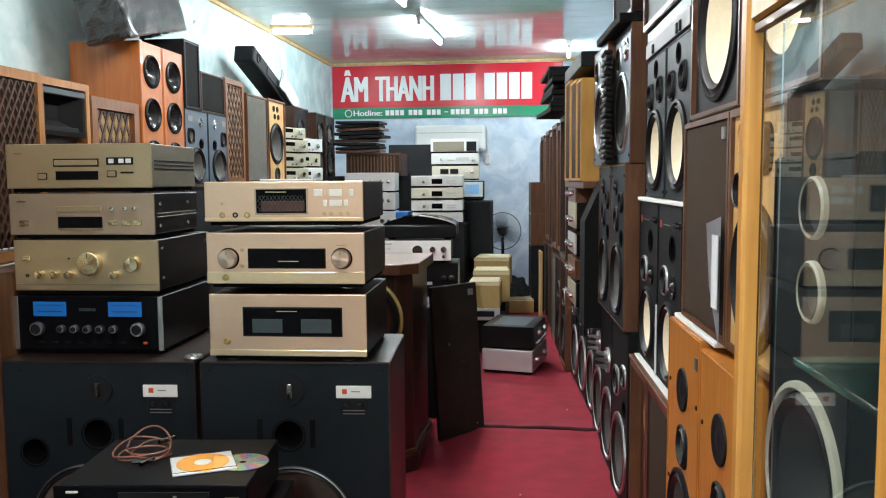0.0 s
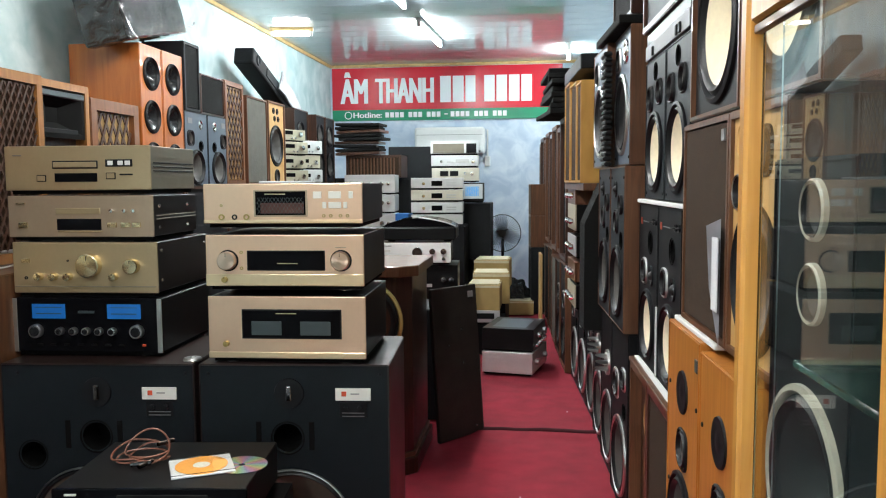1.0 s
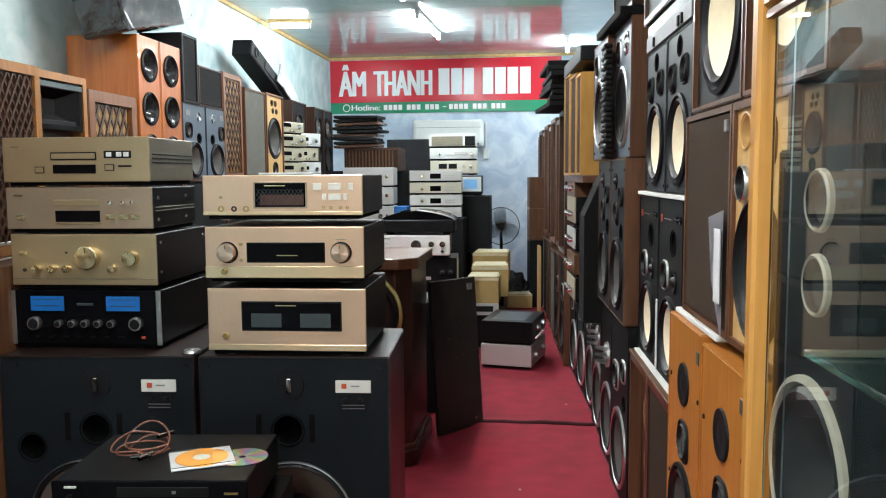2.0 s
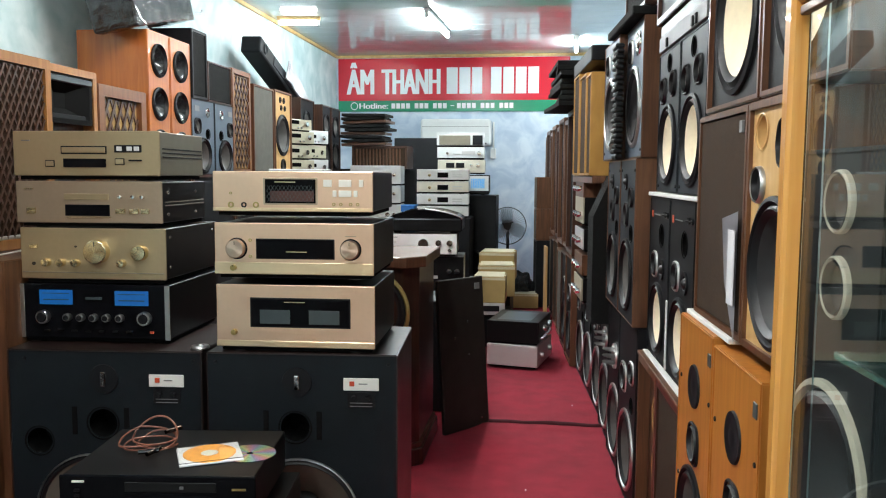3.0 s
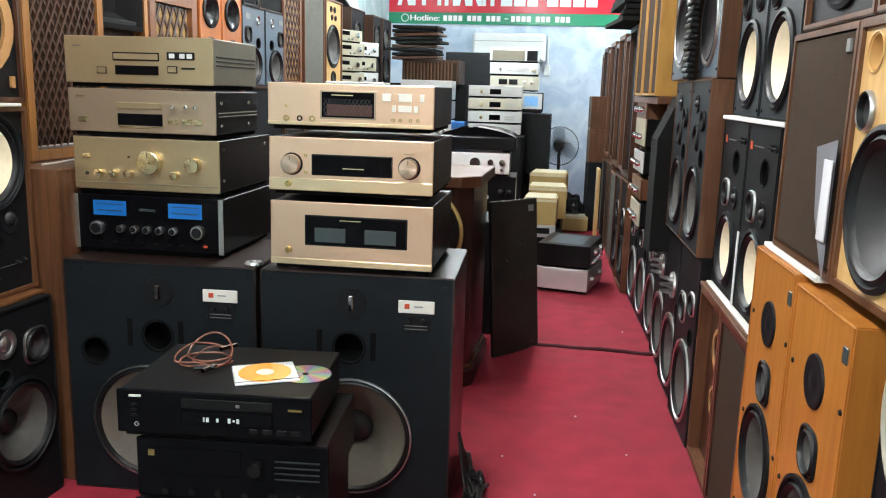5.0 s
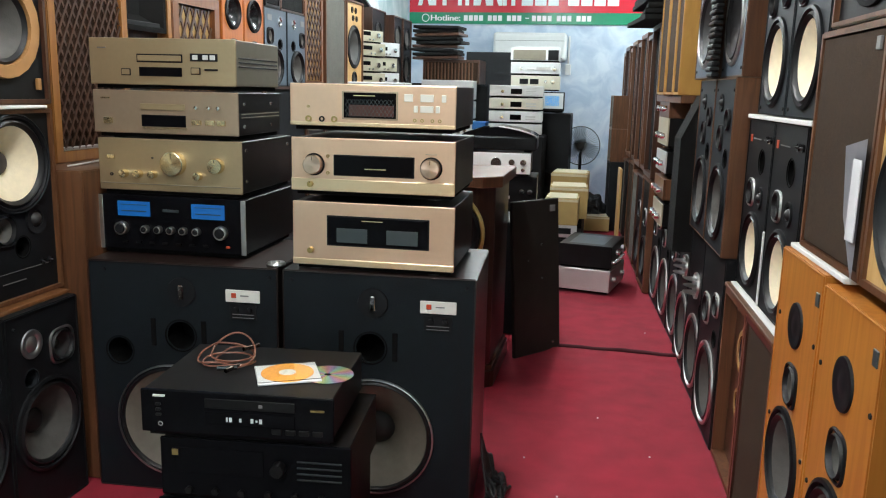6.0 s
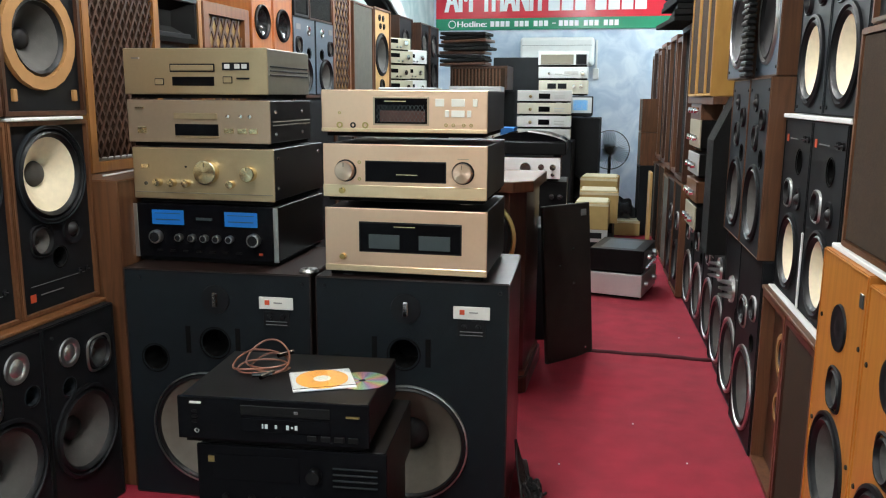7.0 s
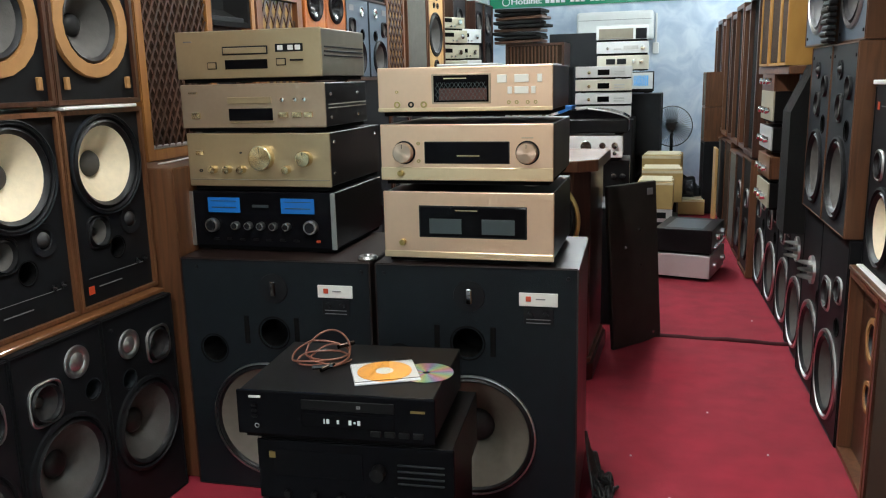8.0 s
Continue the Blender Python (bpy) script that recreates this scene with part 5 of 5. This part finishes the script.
def carton(label, x0, x1, y0, y1, z0, z1, turn=0):
    c = thing("carton", label, "box", pose((x0 + x1) / 2, (y0 + y1) / 2, z0, 0, 0, turn), "cartons")
    w, d, h = (x1 - x0) / 2, (y1 - y0) / 2, z1 - z0
    part("box", box(-w, w, -d, d, 0, h, 0.004), CARD, c)
    part("tape", box(-w * 0.98, w * 0.98, -0.025, 0.025, h, h + 0.001), TAPE, c)
    part("paper_sheet", box(-w * 0.9, w * 0.9, -d * 0.9, d * 0.9, h + 0.0012, h + 0.010, 0.004), TAPE, c, "pale papers on top")
    part("flap", box(-w, w, -d - 0.001, -d + 0.001, h * 0.90, h * 0.985), TAPE, c)
    return c


unit("small silver tape deck under the cartons", 0.22, 0.3, 0.10, pose(-0.115, 6.0, 0.22, 0, 0, 2), SILVER, CASE, [("meter", 0, 0.06, 0.14, 0.04, BLACK), ("knob", 0.08, 0.03, 0.012, 0.014, CHROME)], name="tape_deck", cat="tape deck")
st = thing("crate", "black crate under the cartons", "crate", pose(-0.12, 6.02, 0))
part("body", box(-0.14, 0.14, 0, 0.5, 0, 0.22, 0.006), BLACK, st)
carton("brown carton on a tape deck", -0.235, -0.005, 6.0, 6.3, 0.32, 0.50)
carton("brown carton in a row", -0.24, 0.04, 6.45, 6.75, 0.30, 0.53, 3)
carton("brown carton in a row with white tape", -0.26, 0.03, 6.95, 7.25, 0.35, 0.585, -2)
carton("low open carton on the carpet by the fan", -0.07, 0.22, 7.75, 8.0, 0.0, 0.125)
st = thing("crate", "black crate under the cartons", "crate", pose(-0.11, 6.42, 0))
part("body", box(-0.15, 0.12, 0.11, 0.86, 0, 0.30, 0.006), BLACK, st)
carton("flat carton under another", -0.24, 0.01, 6.96, 7.24, 0.3, 0.35)
# fan
fn = thing("pedestal_fan", "dark grey pedestal fan with a wire guard", "fan", pose(-0.085, 8.18, 0.0))
part("base", upright([(0, 0), (0.16, 0), (0.15, 0.03), (0.03, 0.05), (0, 0.05)], 0, 0.02, 28), BLACK, fn)
part("pole", upright([(0, 0.05), (0.016, 0.05), (0.014, 0.70), (0, 0.70)], 0, 0.02, 14), GREYB, fn)
part("motor", lathe([(0, 0.02), (0.055, 0.02), (0.06, -0.06), (0.03, -0.1), (0, -0.1)], 0, 0.735, 0.06, 20), BLACK, fn, smooth=True)
gd = part("guard", lathe([(0.178, -0.05), (0.182, -0.055), (0.182, -0.065), (0.176, -0.07), (0.174, -0.06), (0.178, -0.05)], 0, 0.735, 0, 40), GREYB, fn)
bm = bmesh.new()
for i in range(48):
    a = i * math.pi / 24
    for y in (-0.105, -0.015):
        p, q = Vector((0.03 * math.cos(a), y, 0.735 + 0.03 * math.sin(a))), Vector((0.177 * math.cos(a), -0.06, 0.735 + 0.177 * math.sin(a)))
        s = Vector((-math.sin(a), 0, math.cos(a))) * 0.0011
        vv = [bm.verts.new(c) for c in (p + s, p - s, q - s, q + s, p + s + Vector((0, 0.002, 0)), p - s + Vector((0, 0.002, 0)), q - s + Vector((0, 0.002, 0)), q + s + Vector((0, 0.002, 0)))]
        for f in ((0, 1, 2, 3), (4, 7, 6, 5), (0, 3, 7, 4), (1, 5, 6, 2)):
            bm.faces.new([vv[k] for k in f])
part("wires", bm, M("grey_fan_wire", (0.16, 0.165, 0.17), 0.4), gd)
part("hub", lathe([(0.035, -0.1), (0.035, -0.112), (0, -0.114)], 0, 0.735, 0, 20), GREYC, fn)
BLADE = glass("smoky_fan_blade", (0.62, 0.66, 0.70), 0.35)
for i in range(3):
    bm = bmesh.new()
    pts = [(0.03, -0.05), (0.09, -0.075), (0.165, -0.06), (0.168, 0.03), (0.10, 0.06), (0.03, 0.04)]
    vs = [bm.verts.new((x, -0.06 + 0.25 * z, z)) for x, z in pts]
    bm.faces.new(vs)
    bmesh.ops.solidify(bm, geom=bm.faces[:], thickness=0.003)
    part("blade", bm, BLADE, fn).matrix_local = Matrix.Translation((0, 0, 0.735)) @ Matrix.Rotation(radians(120 * i + 20), 4, "Y")
bg = thing("black_bag", "crumpled black plastic bag on the floor by the fan", "bag", pose(0.04, 7.98, 0.125))
bm = bmesh.new()
bmesh.ops.create_icosphere(bm, subdivisions=4, radius=0.14)
for v in bm.verts:
    v.co = Vector((v.co.x, v.co.y * 0.8, max(-0.03, v.co.z * 1.1))) * (1 + 0.28 * noise.noise(v.co * 16))
    v.co.z += 0.03
for v in bm.verts:
    v.co.z = max(v.co.z, 0.0)
part("bag", bm, WRAP, bg, smooth=True)

# ---- right bank ----
def tower(label, w, h, m):
    sp = speaker(label, w, 0.30, h, m, ORANGE, ORANGE, [("disc", 0.0, h - 0.155, 0.054, "black"), ("octagon", 0.01, h - 0.295, 0.052, "greyb"), ("woofer", 0.0, h - 0.485, 0.128, "greyb"), ("woofer", 0.0, h - 0.72 if h > 0.9 else 0.10, 0.07, "black")]
                 + [("screw", s * (w / 2 - 0.025), z, 0.006, "") for s in (-1, 1) for z in (h - 0.16, h - 0.42, 0.2)], rim=0.006, inset=0.003, group="orange tower pair")
    part("badge", box(w / 2 - 0.045, w / 2 - 0.022, 0.0005, 0.004, h - 0.075, h - 0.045, 0.001), METERG, sp)
    return sp


tower("orange veneered tower loudspeaker with black drivers", 0.336, 0.852, right(0.641, 1.82, 0.338, 0, 2.5))
tower("orange veneered tower loudspeaker with black drivers", 0.336, 0.866, right(0.626, 2.163, 0.338, 0, 2.5))
fs = thing("foam_strip", "white foam sheet under the brown speaker", "packing", right(0.63, 2.07, 0.43, 0.867, 2.5))
part("strip", box(-0.2, 0.2, 0.012, 0.25, 0, 0.012, 0.002), FOAM, fs)
sp = speaker("teak loudspeaker with plain brown cloth front", 0.41, 0.30, 0.485, right(0.65, 2.03, 0.41, 0.88, 2.5), TEAK, BLACK, [], rim=0.014, inset=0.01, grille=CLOTH)
part("maker_plate", box(0.15, 0.17, -0.001, 0.006, 0.43, 0.455, 0.001), PRINT, sp)
pp = thing("paper_sheet", "white papers in a clear sleeve hung on the speaker", "paper", right(0.642, 2.04, 0.11, 0.905, 2.5))
bm = bmesh.new()
vs = [bm.verts.new(p) for p in ((0.05, 0, -0.03), (0.05, 0, 0.245), (-0.055, -0.004, 0.225), (-0.03, -0.002, 0.09))]
bm.faces.new(vs)
bmesh.ops.solidify(bm, geom=bm.faces[:], thickness=0.002)
part("sleeve", bm, M("milky_plastic_sleeve", (0.42, 0.42, 0.46), 0.3, var=0.05), pp)
part("sheet", box(0.005, 0.051, -0.0065, -0.004, 0.05, 0.205, 0.0005), PAPER, pp)
speaker("teak loudspeaker with pale plywood front and large black woofer", 0.345, 0.30, 0.485, right(0.664, 1.68, 0.345, 0.88, 2.5), TEAK, PLY, [("octagon", 0.04, 0.40, 0.048, "greyb"), ("port", -0.1, 0.425, 0.034, "ply"), ("midrange", -0.105, 0.325, 0.036, "alurim"), ("woofer", -0.005, 0.165, 0.142, "black")], rim=0.016, inset=0.008)
speaker("black tower with a cream-rimmed woofer", 0.30, 0.30, 1.26, right(0.655, 1.365, 0.30, 0.0, 2.5), BLACK, BLACK, [("woofer", 0.0, 0.79, 0.146, "cream"), ("woofer", 0.0, 0.40, 0.146, "cream"), ("midrange", 0.02, 1.07, 0.044, "cream"), ("midrange", 0.02, 1.187, 0.044, "cream")] + [("screw", 0.137 * math.cos(radians(a)), 0.79 + 0.137 * math.sin(radians(a)), 0.007, "") for a in range(15, 375, 45)], rim=0.006, inset=0.003)
for i, (yy, ww) in enumerate(((1.965, 0.415), (1.545, 0.415))):
    speaker("teak-edged black loudspeaker with one huge cream woofer", ww - 0.005, 0.30, 0.46, right(0.652 + 0.018 * i, yy, ww, 1.368, 2.5), TEAK, BLACK, [("woofer", 0.0, 0.19, 0.163, "white")], rim=0.012, group="huge cream woofer pair")
# low wooden cabinets with shelf and papers
for i, (yy, xx) in enumerate(((2.51, 0.617), (2.862, 0.604))):
    sp = speaker("dark wooden loudspeaker with stained open front", 0.345, 0.32, 0.598, right(xx, yy, 0.348, 0, 2.2), WALNUT if i == 0 else TEAK, WALNUT, [] if i == 0 else [("midrange", 0.03, 0.43, 0.07, "tan"), ("midrange", 0.03, 0.26, 0.05, "tan"), ("port", 0.03, 0.54, 0.03, "dark")], rim=0.02, inset=0.04 if i else 0.012, grille=CLOTH if i == 0 else None)
fs = thing("foam_strip", "white paper-covered board on the low cabinets", "board", right(0.616, 2.51, 0.69, 0.60, 2.2))
part("board", box(-0.345, 0.345, -0.004, 0.30, 0, 0.014, 0.002), TEAK, fs)
part("paper", box(-0.33, 0.335, 0.012, 0.28, 0.0145, 0.02, 0.001), FOAM, fs)
J4 = [("woofer", 0.0, 0.128, 0.104, "white"), ("octagon", -0.045, 0.29, 0.040, "alurim"), ("dome", 0.045, 0.285, 0.03, "black"), ("port", 0.03, 0.385, 0.032, "dark"), ("badge", -0.09, 0.445, 0.010, ""), ("line", -0.03, 0.445, 0, (0.1, 0.003)), ("dome", 0.07, 0.45, 0.009, "black"), ("dome", 0.1, 0.45, 0.009, "black")]
W6 = [("woofer", 0.0, 0.15, 0.112, "white"), ("octagon", -0.06, 0.325, 0.038, "greyb"), ("octagon", 0.05, 0.335, 0.036, "greyb"), ("port", 0.0, 0.405, 0.024, "dark"), ("screw", -0.1, 0.02, 0.005, ""), ("screw", 0.1, 0.02, 0.005, "")]
J4 = [(k, x * 1.36, z * 1.06, rr * 1.13, st) for k, x, z, rr, st in J4]
W6 = [(k, x * 1.36, z * 0.98, rr * 1.13, st) for k, x, z, rr, st in W6]
for i in (0, 1):
    speaker("black three-way monitor with cream woofer and orange badge", 0.334, 0.28, 0.53, right(0.644 - 0.0147 * i, 2.52 + 0.336 * i, 0.334, 0.6225, 2.5), BLACK, BLACK, J4, rim=0.006, inset=0.003, group="black monitors on the shelf")
    speaker("black loudspeaker with a big cream woofer and framed midranges", 0.322, 0.28, 0.44, right(0.648 - 0.0143 * i, 2.45 + 0.326 * i, 0.324, 1.17, 2.5), GREYB, GREYB, W6, rim=0.005, inset=0.003, group="cream woofer pair")
fs = thing("foam_strip", "white foam sheet between stacked speakers", "packing", right(0.648, 2.48, 0.72, 1.154, 2.5))
part("strip", box(-0.36, 0.355, -0.008, 0.24, 0, 0.013, 0.002), FOAM, fs)
vs = thing("plastic_strip", "thin white plastic strip hanging between two monitors", "strip", right(0.632, 2.842, 0.02, 0.6225, 2.5))
part("strip", box(-0.006, 0.006, -0.006, -0.0005, 0.0, 0.22, 0.002), FOAM, vs)
lb = thing("equipment_case", "black silver-edged equipment case on top of the speakers", "case", right(0.648, 2.46, 0.63, 1.612, 2.5))
part("body", box(-0.315, 0.315, 0, 0.30, 0, 0.09, 0.004), CASE, lb)
part("edge_strip", box(-0.315, 0.315, -0.004, 0.002, 0.004, 0.05, 0.001), STRIP, lb)
for kx in (-0.18, 0.17, 0.21):
    part("latch", box(kx - 0.009, kx + 0.009, -0.010, -0.003, 0.006, 0.034, 0.002), BLACK, lb)
sp = speaker("dark brown box lying on the equipment case", 0.64, 0.32, 0.22, right(0.635, 2.46, 0.64, 1.703, 2.5), WALNUT, BLACK, [], rim=0.02)
# dark pair and what is stacked on it
D4 = [("woofer", 0.0, 0.155, 0.13, "greyb"), ("octagon", -0.02, 0.36, 0.045, "greyb"), ("midrange", 0.09, 0.42, 0.035, "greyb"), ("port", 0.09, 0.30, 0.03, "dark"), ("dome", -0.04, 0.47, 0.03, "black"), ("screw", -0.14, 0.51, 0.006, ""), ("screw", 0.14, 0.51, 0.006, "")]
U4 = [("woofer", 0.0, 0.19, 0.15, "alurim"), ("octagon", -0.09, 0.40, 0.05, "alurim"), ("disc", 0.08, 0.41, 0.045, "chrome"), ("screw", -0.16, 0.03, 0.006, ""), ("screw", 0.16, 0.03, 0.006, "")]
for i in (0, 1):
    speaker("dark grey four-way loudspeaker with walnut sides", 0.358, 0.36, 0.596, right(0.567 - 0.019 * i, 3.225 + 0.36 * i, 0.358, 0.685, 3.0), TEAK, GREYB, [(k, x * 1.05, z * 1.09, rr * 1.05, st) for k, x, z, rr, st in D4], rim=0.005, inset=0.003, group="dark grey pair")
speaker("teak-sided grey loudspeaker with silver-rimmed woofer", 0.385, 0.36, 0.49, right(0.585, 3.25, 0.385, 1.284, 3.0), TEAK, BLUEB, U4, rim=0.006, inset=0.003, group="upper grey pair")
speaker("teak-sided grey loudspeaker with silver-rimmed woofer", 0.385, 0.36, 0.49, right(0.537, 3.64, 0.385, 1.284, 4.0), TEAK, BLUEB, U4, rim=0.006, inset=0.003, group="upper grey pair")
bb = thing("bellows_cover", "folded black ribbed cover hanging between speakers", "cover", right(0.548, 3.535, 0.10, 1.286, 3))
bm = bmesh.new()
for i in range(22):
    box(-0.055, 0.055, -0.028 - 0.006 * (i % 2), 0.0, 0.02 * i, 0.02 * i + 0.017, 0.005, bm)
part("ribs", bm, RUBBER, bb)
bt = thing("black_board", "black board jutting out on top of the grey speakers", "board", right(0.565, 3.25, 0.75, 1.776))
part("board", box(-0.20, 0.37, -0.02, 0.36, 0, 0.03, 0.003), BCLOTH, bt)
speaker("dark walnut box on the top board", 0.40, 0.34, 0.30, right(0.585, 3.25, 0.40, 1.808), ROSE, BLACK, [], rim=0.015, grille=BCLOTH)
# black wedge panel and small silver units beyond
wp = thing("wedge_panel", "tall black tapered speaker panel beside the pile", "panel", right(0.50, 3.97, 0.34, 0.56))
bm = bmesh.new()
pr = [(-0.03, 0.0), (0.10, 0.0), (0.10, 0.66), (0.05, 0.66), (-0.03, 0.48)]
fa = [bm.verts.new((0.17, y, z)) for y, z in pr]
fb = [bm.verts.new((0.0, y, z)) for y, z in pr]
for i in range(5):
    bm.faces.new((fa[i], fa[(i + 1) % 5], fb[(i + 1) % 5], fb[i]))
bm.faces.new(fa)
bm.faces.new(fb[::-1])
part("panel", bm, BCLOTH, wp)
# row of black speakers on the carpet with silver-rimmed woofers
Fl = [("woofer", 0.0, 0.185, 0.155, "grey"), ("lens", 0.0, 0.46, 0.055, ""), ("port", 0.12, 0.38, 0.03, "dark")]
Fm = [("woofer", 0.0, 0.185, 0.155, "grey"), ("octagon", -0.07, 0.45, 0.06, "alurim"), ("octagon", 0.09, 0.50, 0.045, "alurim"), ("port", 0.1, 0.38, 0.03, "dark")]
yy, xx = 3.215, 0.585
for i in range(6):
    h = 0.683 if i < 2 else 0.55
    speaker("black floor loudspeaker with silver-rimmed woofer", 0.375, 0.34, h, right(xx, yy, 0.375, 0, 4), BLACK, BLACK, Fl if i in (1, 2) else Fm, rim=0.006, inset=0.003, group="floor row with silver rims")
    yy, xx = yy + 0.379, xx - (0.011 if i < 3 else 0.0265)
for i, (h, fm) in enumerate(((0.13, BEIGE), (0.12, TEAK), (0.12, SILVER), (0.15, BEIGE), (0.13, TEAK))):
    unit("small amplifier with three chrome knobs on the speaker row", 0.36, 0.30, h, right(0.455, 4.58, 0.36, 0.552 + 0.135 * i, 4), fm, TEAK if fm is TEAK else CASE, [("knob", -0.1 + 0.1 * k, 0.06, 0.015, 0.022, CHROME) for k in range(3)], group="amplifiers on the row")
# yellow and brown tall boxes further on
for i, (yy, w, cab, z0, z1) in enumerate(((4.2, 0.18, YELLOW, 1.22, 1.70), (4.39, 0.26, YELLOW, 1.22, 1.72), (4.68, 0.26, YELLOW, 1.22, 1.75))):
    speaker("upright yellow fibreboard box with brown cloth front", w, 0.36, z1 - z0, right(0.461 - 0.07 * (yy - 4.2), yy, w, z0), cab, BLACK, [], rim=0.012, grille=CLOTH, group="yellow boxes")
bt = thing("black_board", "black boards lying on the yellow boxes", "board", right(0.49, 4.2, 0.75, 1.752))
part("board", box(-0.37, 0.37, -0.03, 0.36, 0, 0.07, 0.004), BLACK, bt)
sp = thing("shelf_support", "brown wooden shelf under the yellow boxes", "shelf", right(0.475, 4.19, 0.85, 1.184))
part("shelf", box(-0.425, 0.425, 0.0, 0.36, 0, 0.035, 0.003), TEAK, sp)
for s in (-1, 1):
    part("side", box(s * 0.4 - 0.02, s * 0.4 + 0.02, 0.05, 0.34, -0.6, 0.0, 0.003), TEAK, sp)
for i in range(8):
    yy = 5.5 + 0.42 * i
    xx = 0.435 - 0.0215 * i
    speaker("tall walnut loudspeaker seen edge on", 0.40, 0.36, 0.70 - 0.02 * (i % 3), right(xx, yy, 0.40, 0, 4), [TEAK, WALNUT, TEAK][i % 3], BLACK, [("woofer", 0, 0.2, 0.13, "greyb"), ("octagon", 0, 0.45, 0.06, "alurim")] if i < 2 else [], rim=0.016, grille=None if i < 2 else [CLOTH, BCLOTH, GCLOTH][i % 3], group="far walnut row")
    speaker("tall walnut loudspeaker stacked on another", 0.40, 0.36, 0.93 - 0.03 * (i % 2), right(xx + 0.012 * (i % 2), yy, 0.40, 0.71, 4), [WALNUT, TEAK, TEAK][i % 3], BLACK, [], rim=0.03, inset=0.03, grille=[BCLOTH, CLOTH][i % 2], group="far walnut upper row")
random.seed(11)
for i in range(8):
    g = thing("grille_panel", "loose black speaker grille piled on the walnut row", "grille", right(0.42 + random.uniform(-0.02, 0.02), 5.45 + random.uniform(-0.05, 0.05), 0.7, 1.65 + 0.036 * i, 4 + random.uniform(-4, 4)), "pile of grilles on the walnut row")
    part("panel", box(-0.35, 0.35, -0.06 - random.uniform(0, 0.05), 0.30, 0, 0.028, 0.003), BCLOTH, g)
pl = thing("plank", "pale yellow plank leaning on the walnut row", "plank", pose(0.27, 7.25, 0.0, 0, 0, -86))
part("plank", box(-0.10, 0.10, 0, 0.02, 0, 0.62, 0.002), PLY, pl)

for z, h in ((0.62, 0.29), (0.912, 0.29)):
    speaker("small brown loudspeaker with pale grey front by the end wall", 0.22, 0.2, h, right(0.19, 7.85, 0.22, z, 6), TEAK, BLACK, [], rim=0.01, grille=GCLOTH, group="small end-wall speakers")
speaker("black loudspeaker box carrying small ones by the end wall", 0.26, 0.22, 0.62, right(0.194, 7.82, 0.26, 0, 6), BLACK, BLACK, [], grille=BCLOTH)
# ---- glazed display cabinet beside the camera's start ----
gc = thing("display_cabinet", "golden oak display cabinet with glass door and glass shelf", "cabinet", right(0.443, 0.545, 0.45, 0.0, 2))
CW, CD, CH = 0.45, 0.36, 1.45
for x0, x1 in ((-CW / 2, -CW / 2 + 0.017), (CW / 2 - 0.017, CW / 2)):
    part("post", box(x0, x1, 0.0, 0.018, 0, CH, 0.003), OAK, gc)
    part("post", box(x0, x1, CD - 0.03, CD, 0, CH, 0.003), OAK, gc)
part("top_rail", box(-CW / 2 + 0.0245, CW / 2 - 0.0245, 0.0, 0.026, 1.345, CH, 0.003), OAK, gc)
part("middle_stile", box(0.030, 0.075, 0.0, 0.022, 0.0905, 1.3445, 0.003), OAK, gc)
part("rail_bead", box(-CW / 2 + 0.0245, 0.0295, 0.003, 0.0095, 1.3375, 1.3445, 0.001), TEAK, gc, "brown bead under the rail")
part("bottom_rail", box(-CW / 2 + 0.0245, CW / 2 - 0.0245, 0.0, 0.026, 0.0, 0.09, 0.003), OAK, gc)
part("top_board", box(-CW / 2 - 0.01, CW / 2 + 0.01, -0.01, CD + 0.01, CH + 0.001, CH + 0.02, 0.003), OAK, gc)
part("base_board", box(-CW / 2 + 0.0245, CW / 2 - 0.0245, 0.03, CD, 0.0, 0.02), OAK, gc)
for ob in (part("door_pane", box(-CW / 2 + 0.025, 0.0195, 0.010, 0.014, 0.092, 1.343), GLASS, gc, "clear glass pane"),
           part("side_pane", box(-CW / 2 + 0.008, -CW / 2 + 0.012, 0.032, CD - 0.032, 0.02, CH - 0.002), GLASS, gc, "clear glass pane"),
           part("glass_shelf", box(-CW / 2 + 0.026, CW / 2 - 0.026, 0.04, CD - 0.04, 1.085, 1.091, 0.001), EDGEGLASS, gc, "green-edged glass shelf"),
           part("door_pane", box(0.0755, CW / 2 - 0.025, 0.010, 0.014, 0.092, 1.343), GLASS, gc, "clear glass pane"),
           part("glass_edge", box(0.02, 0.0295, 0.008, 0.016, 0.092, 1.333, 0.001), EDGEGLASS, gc, "green polished glass edge")):
    ob.visible_shadow = False
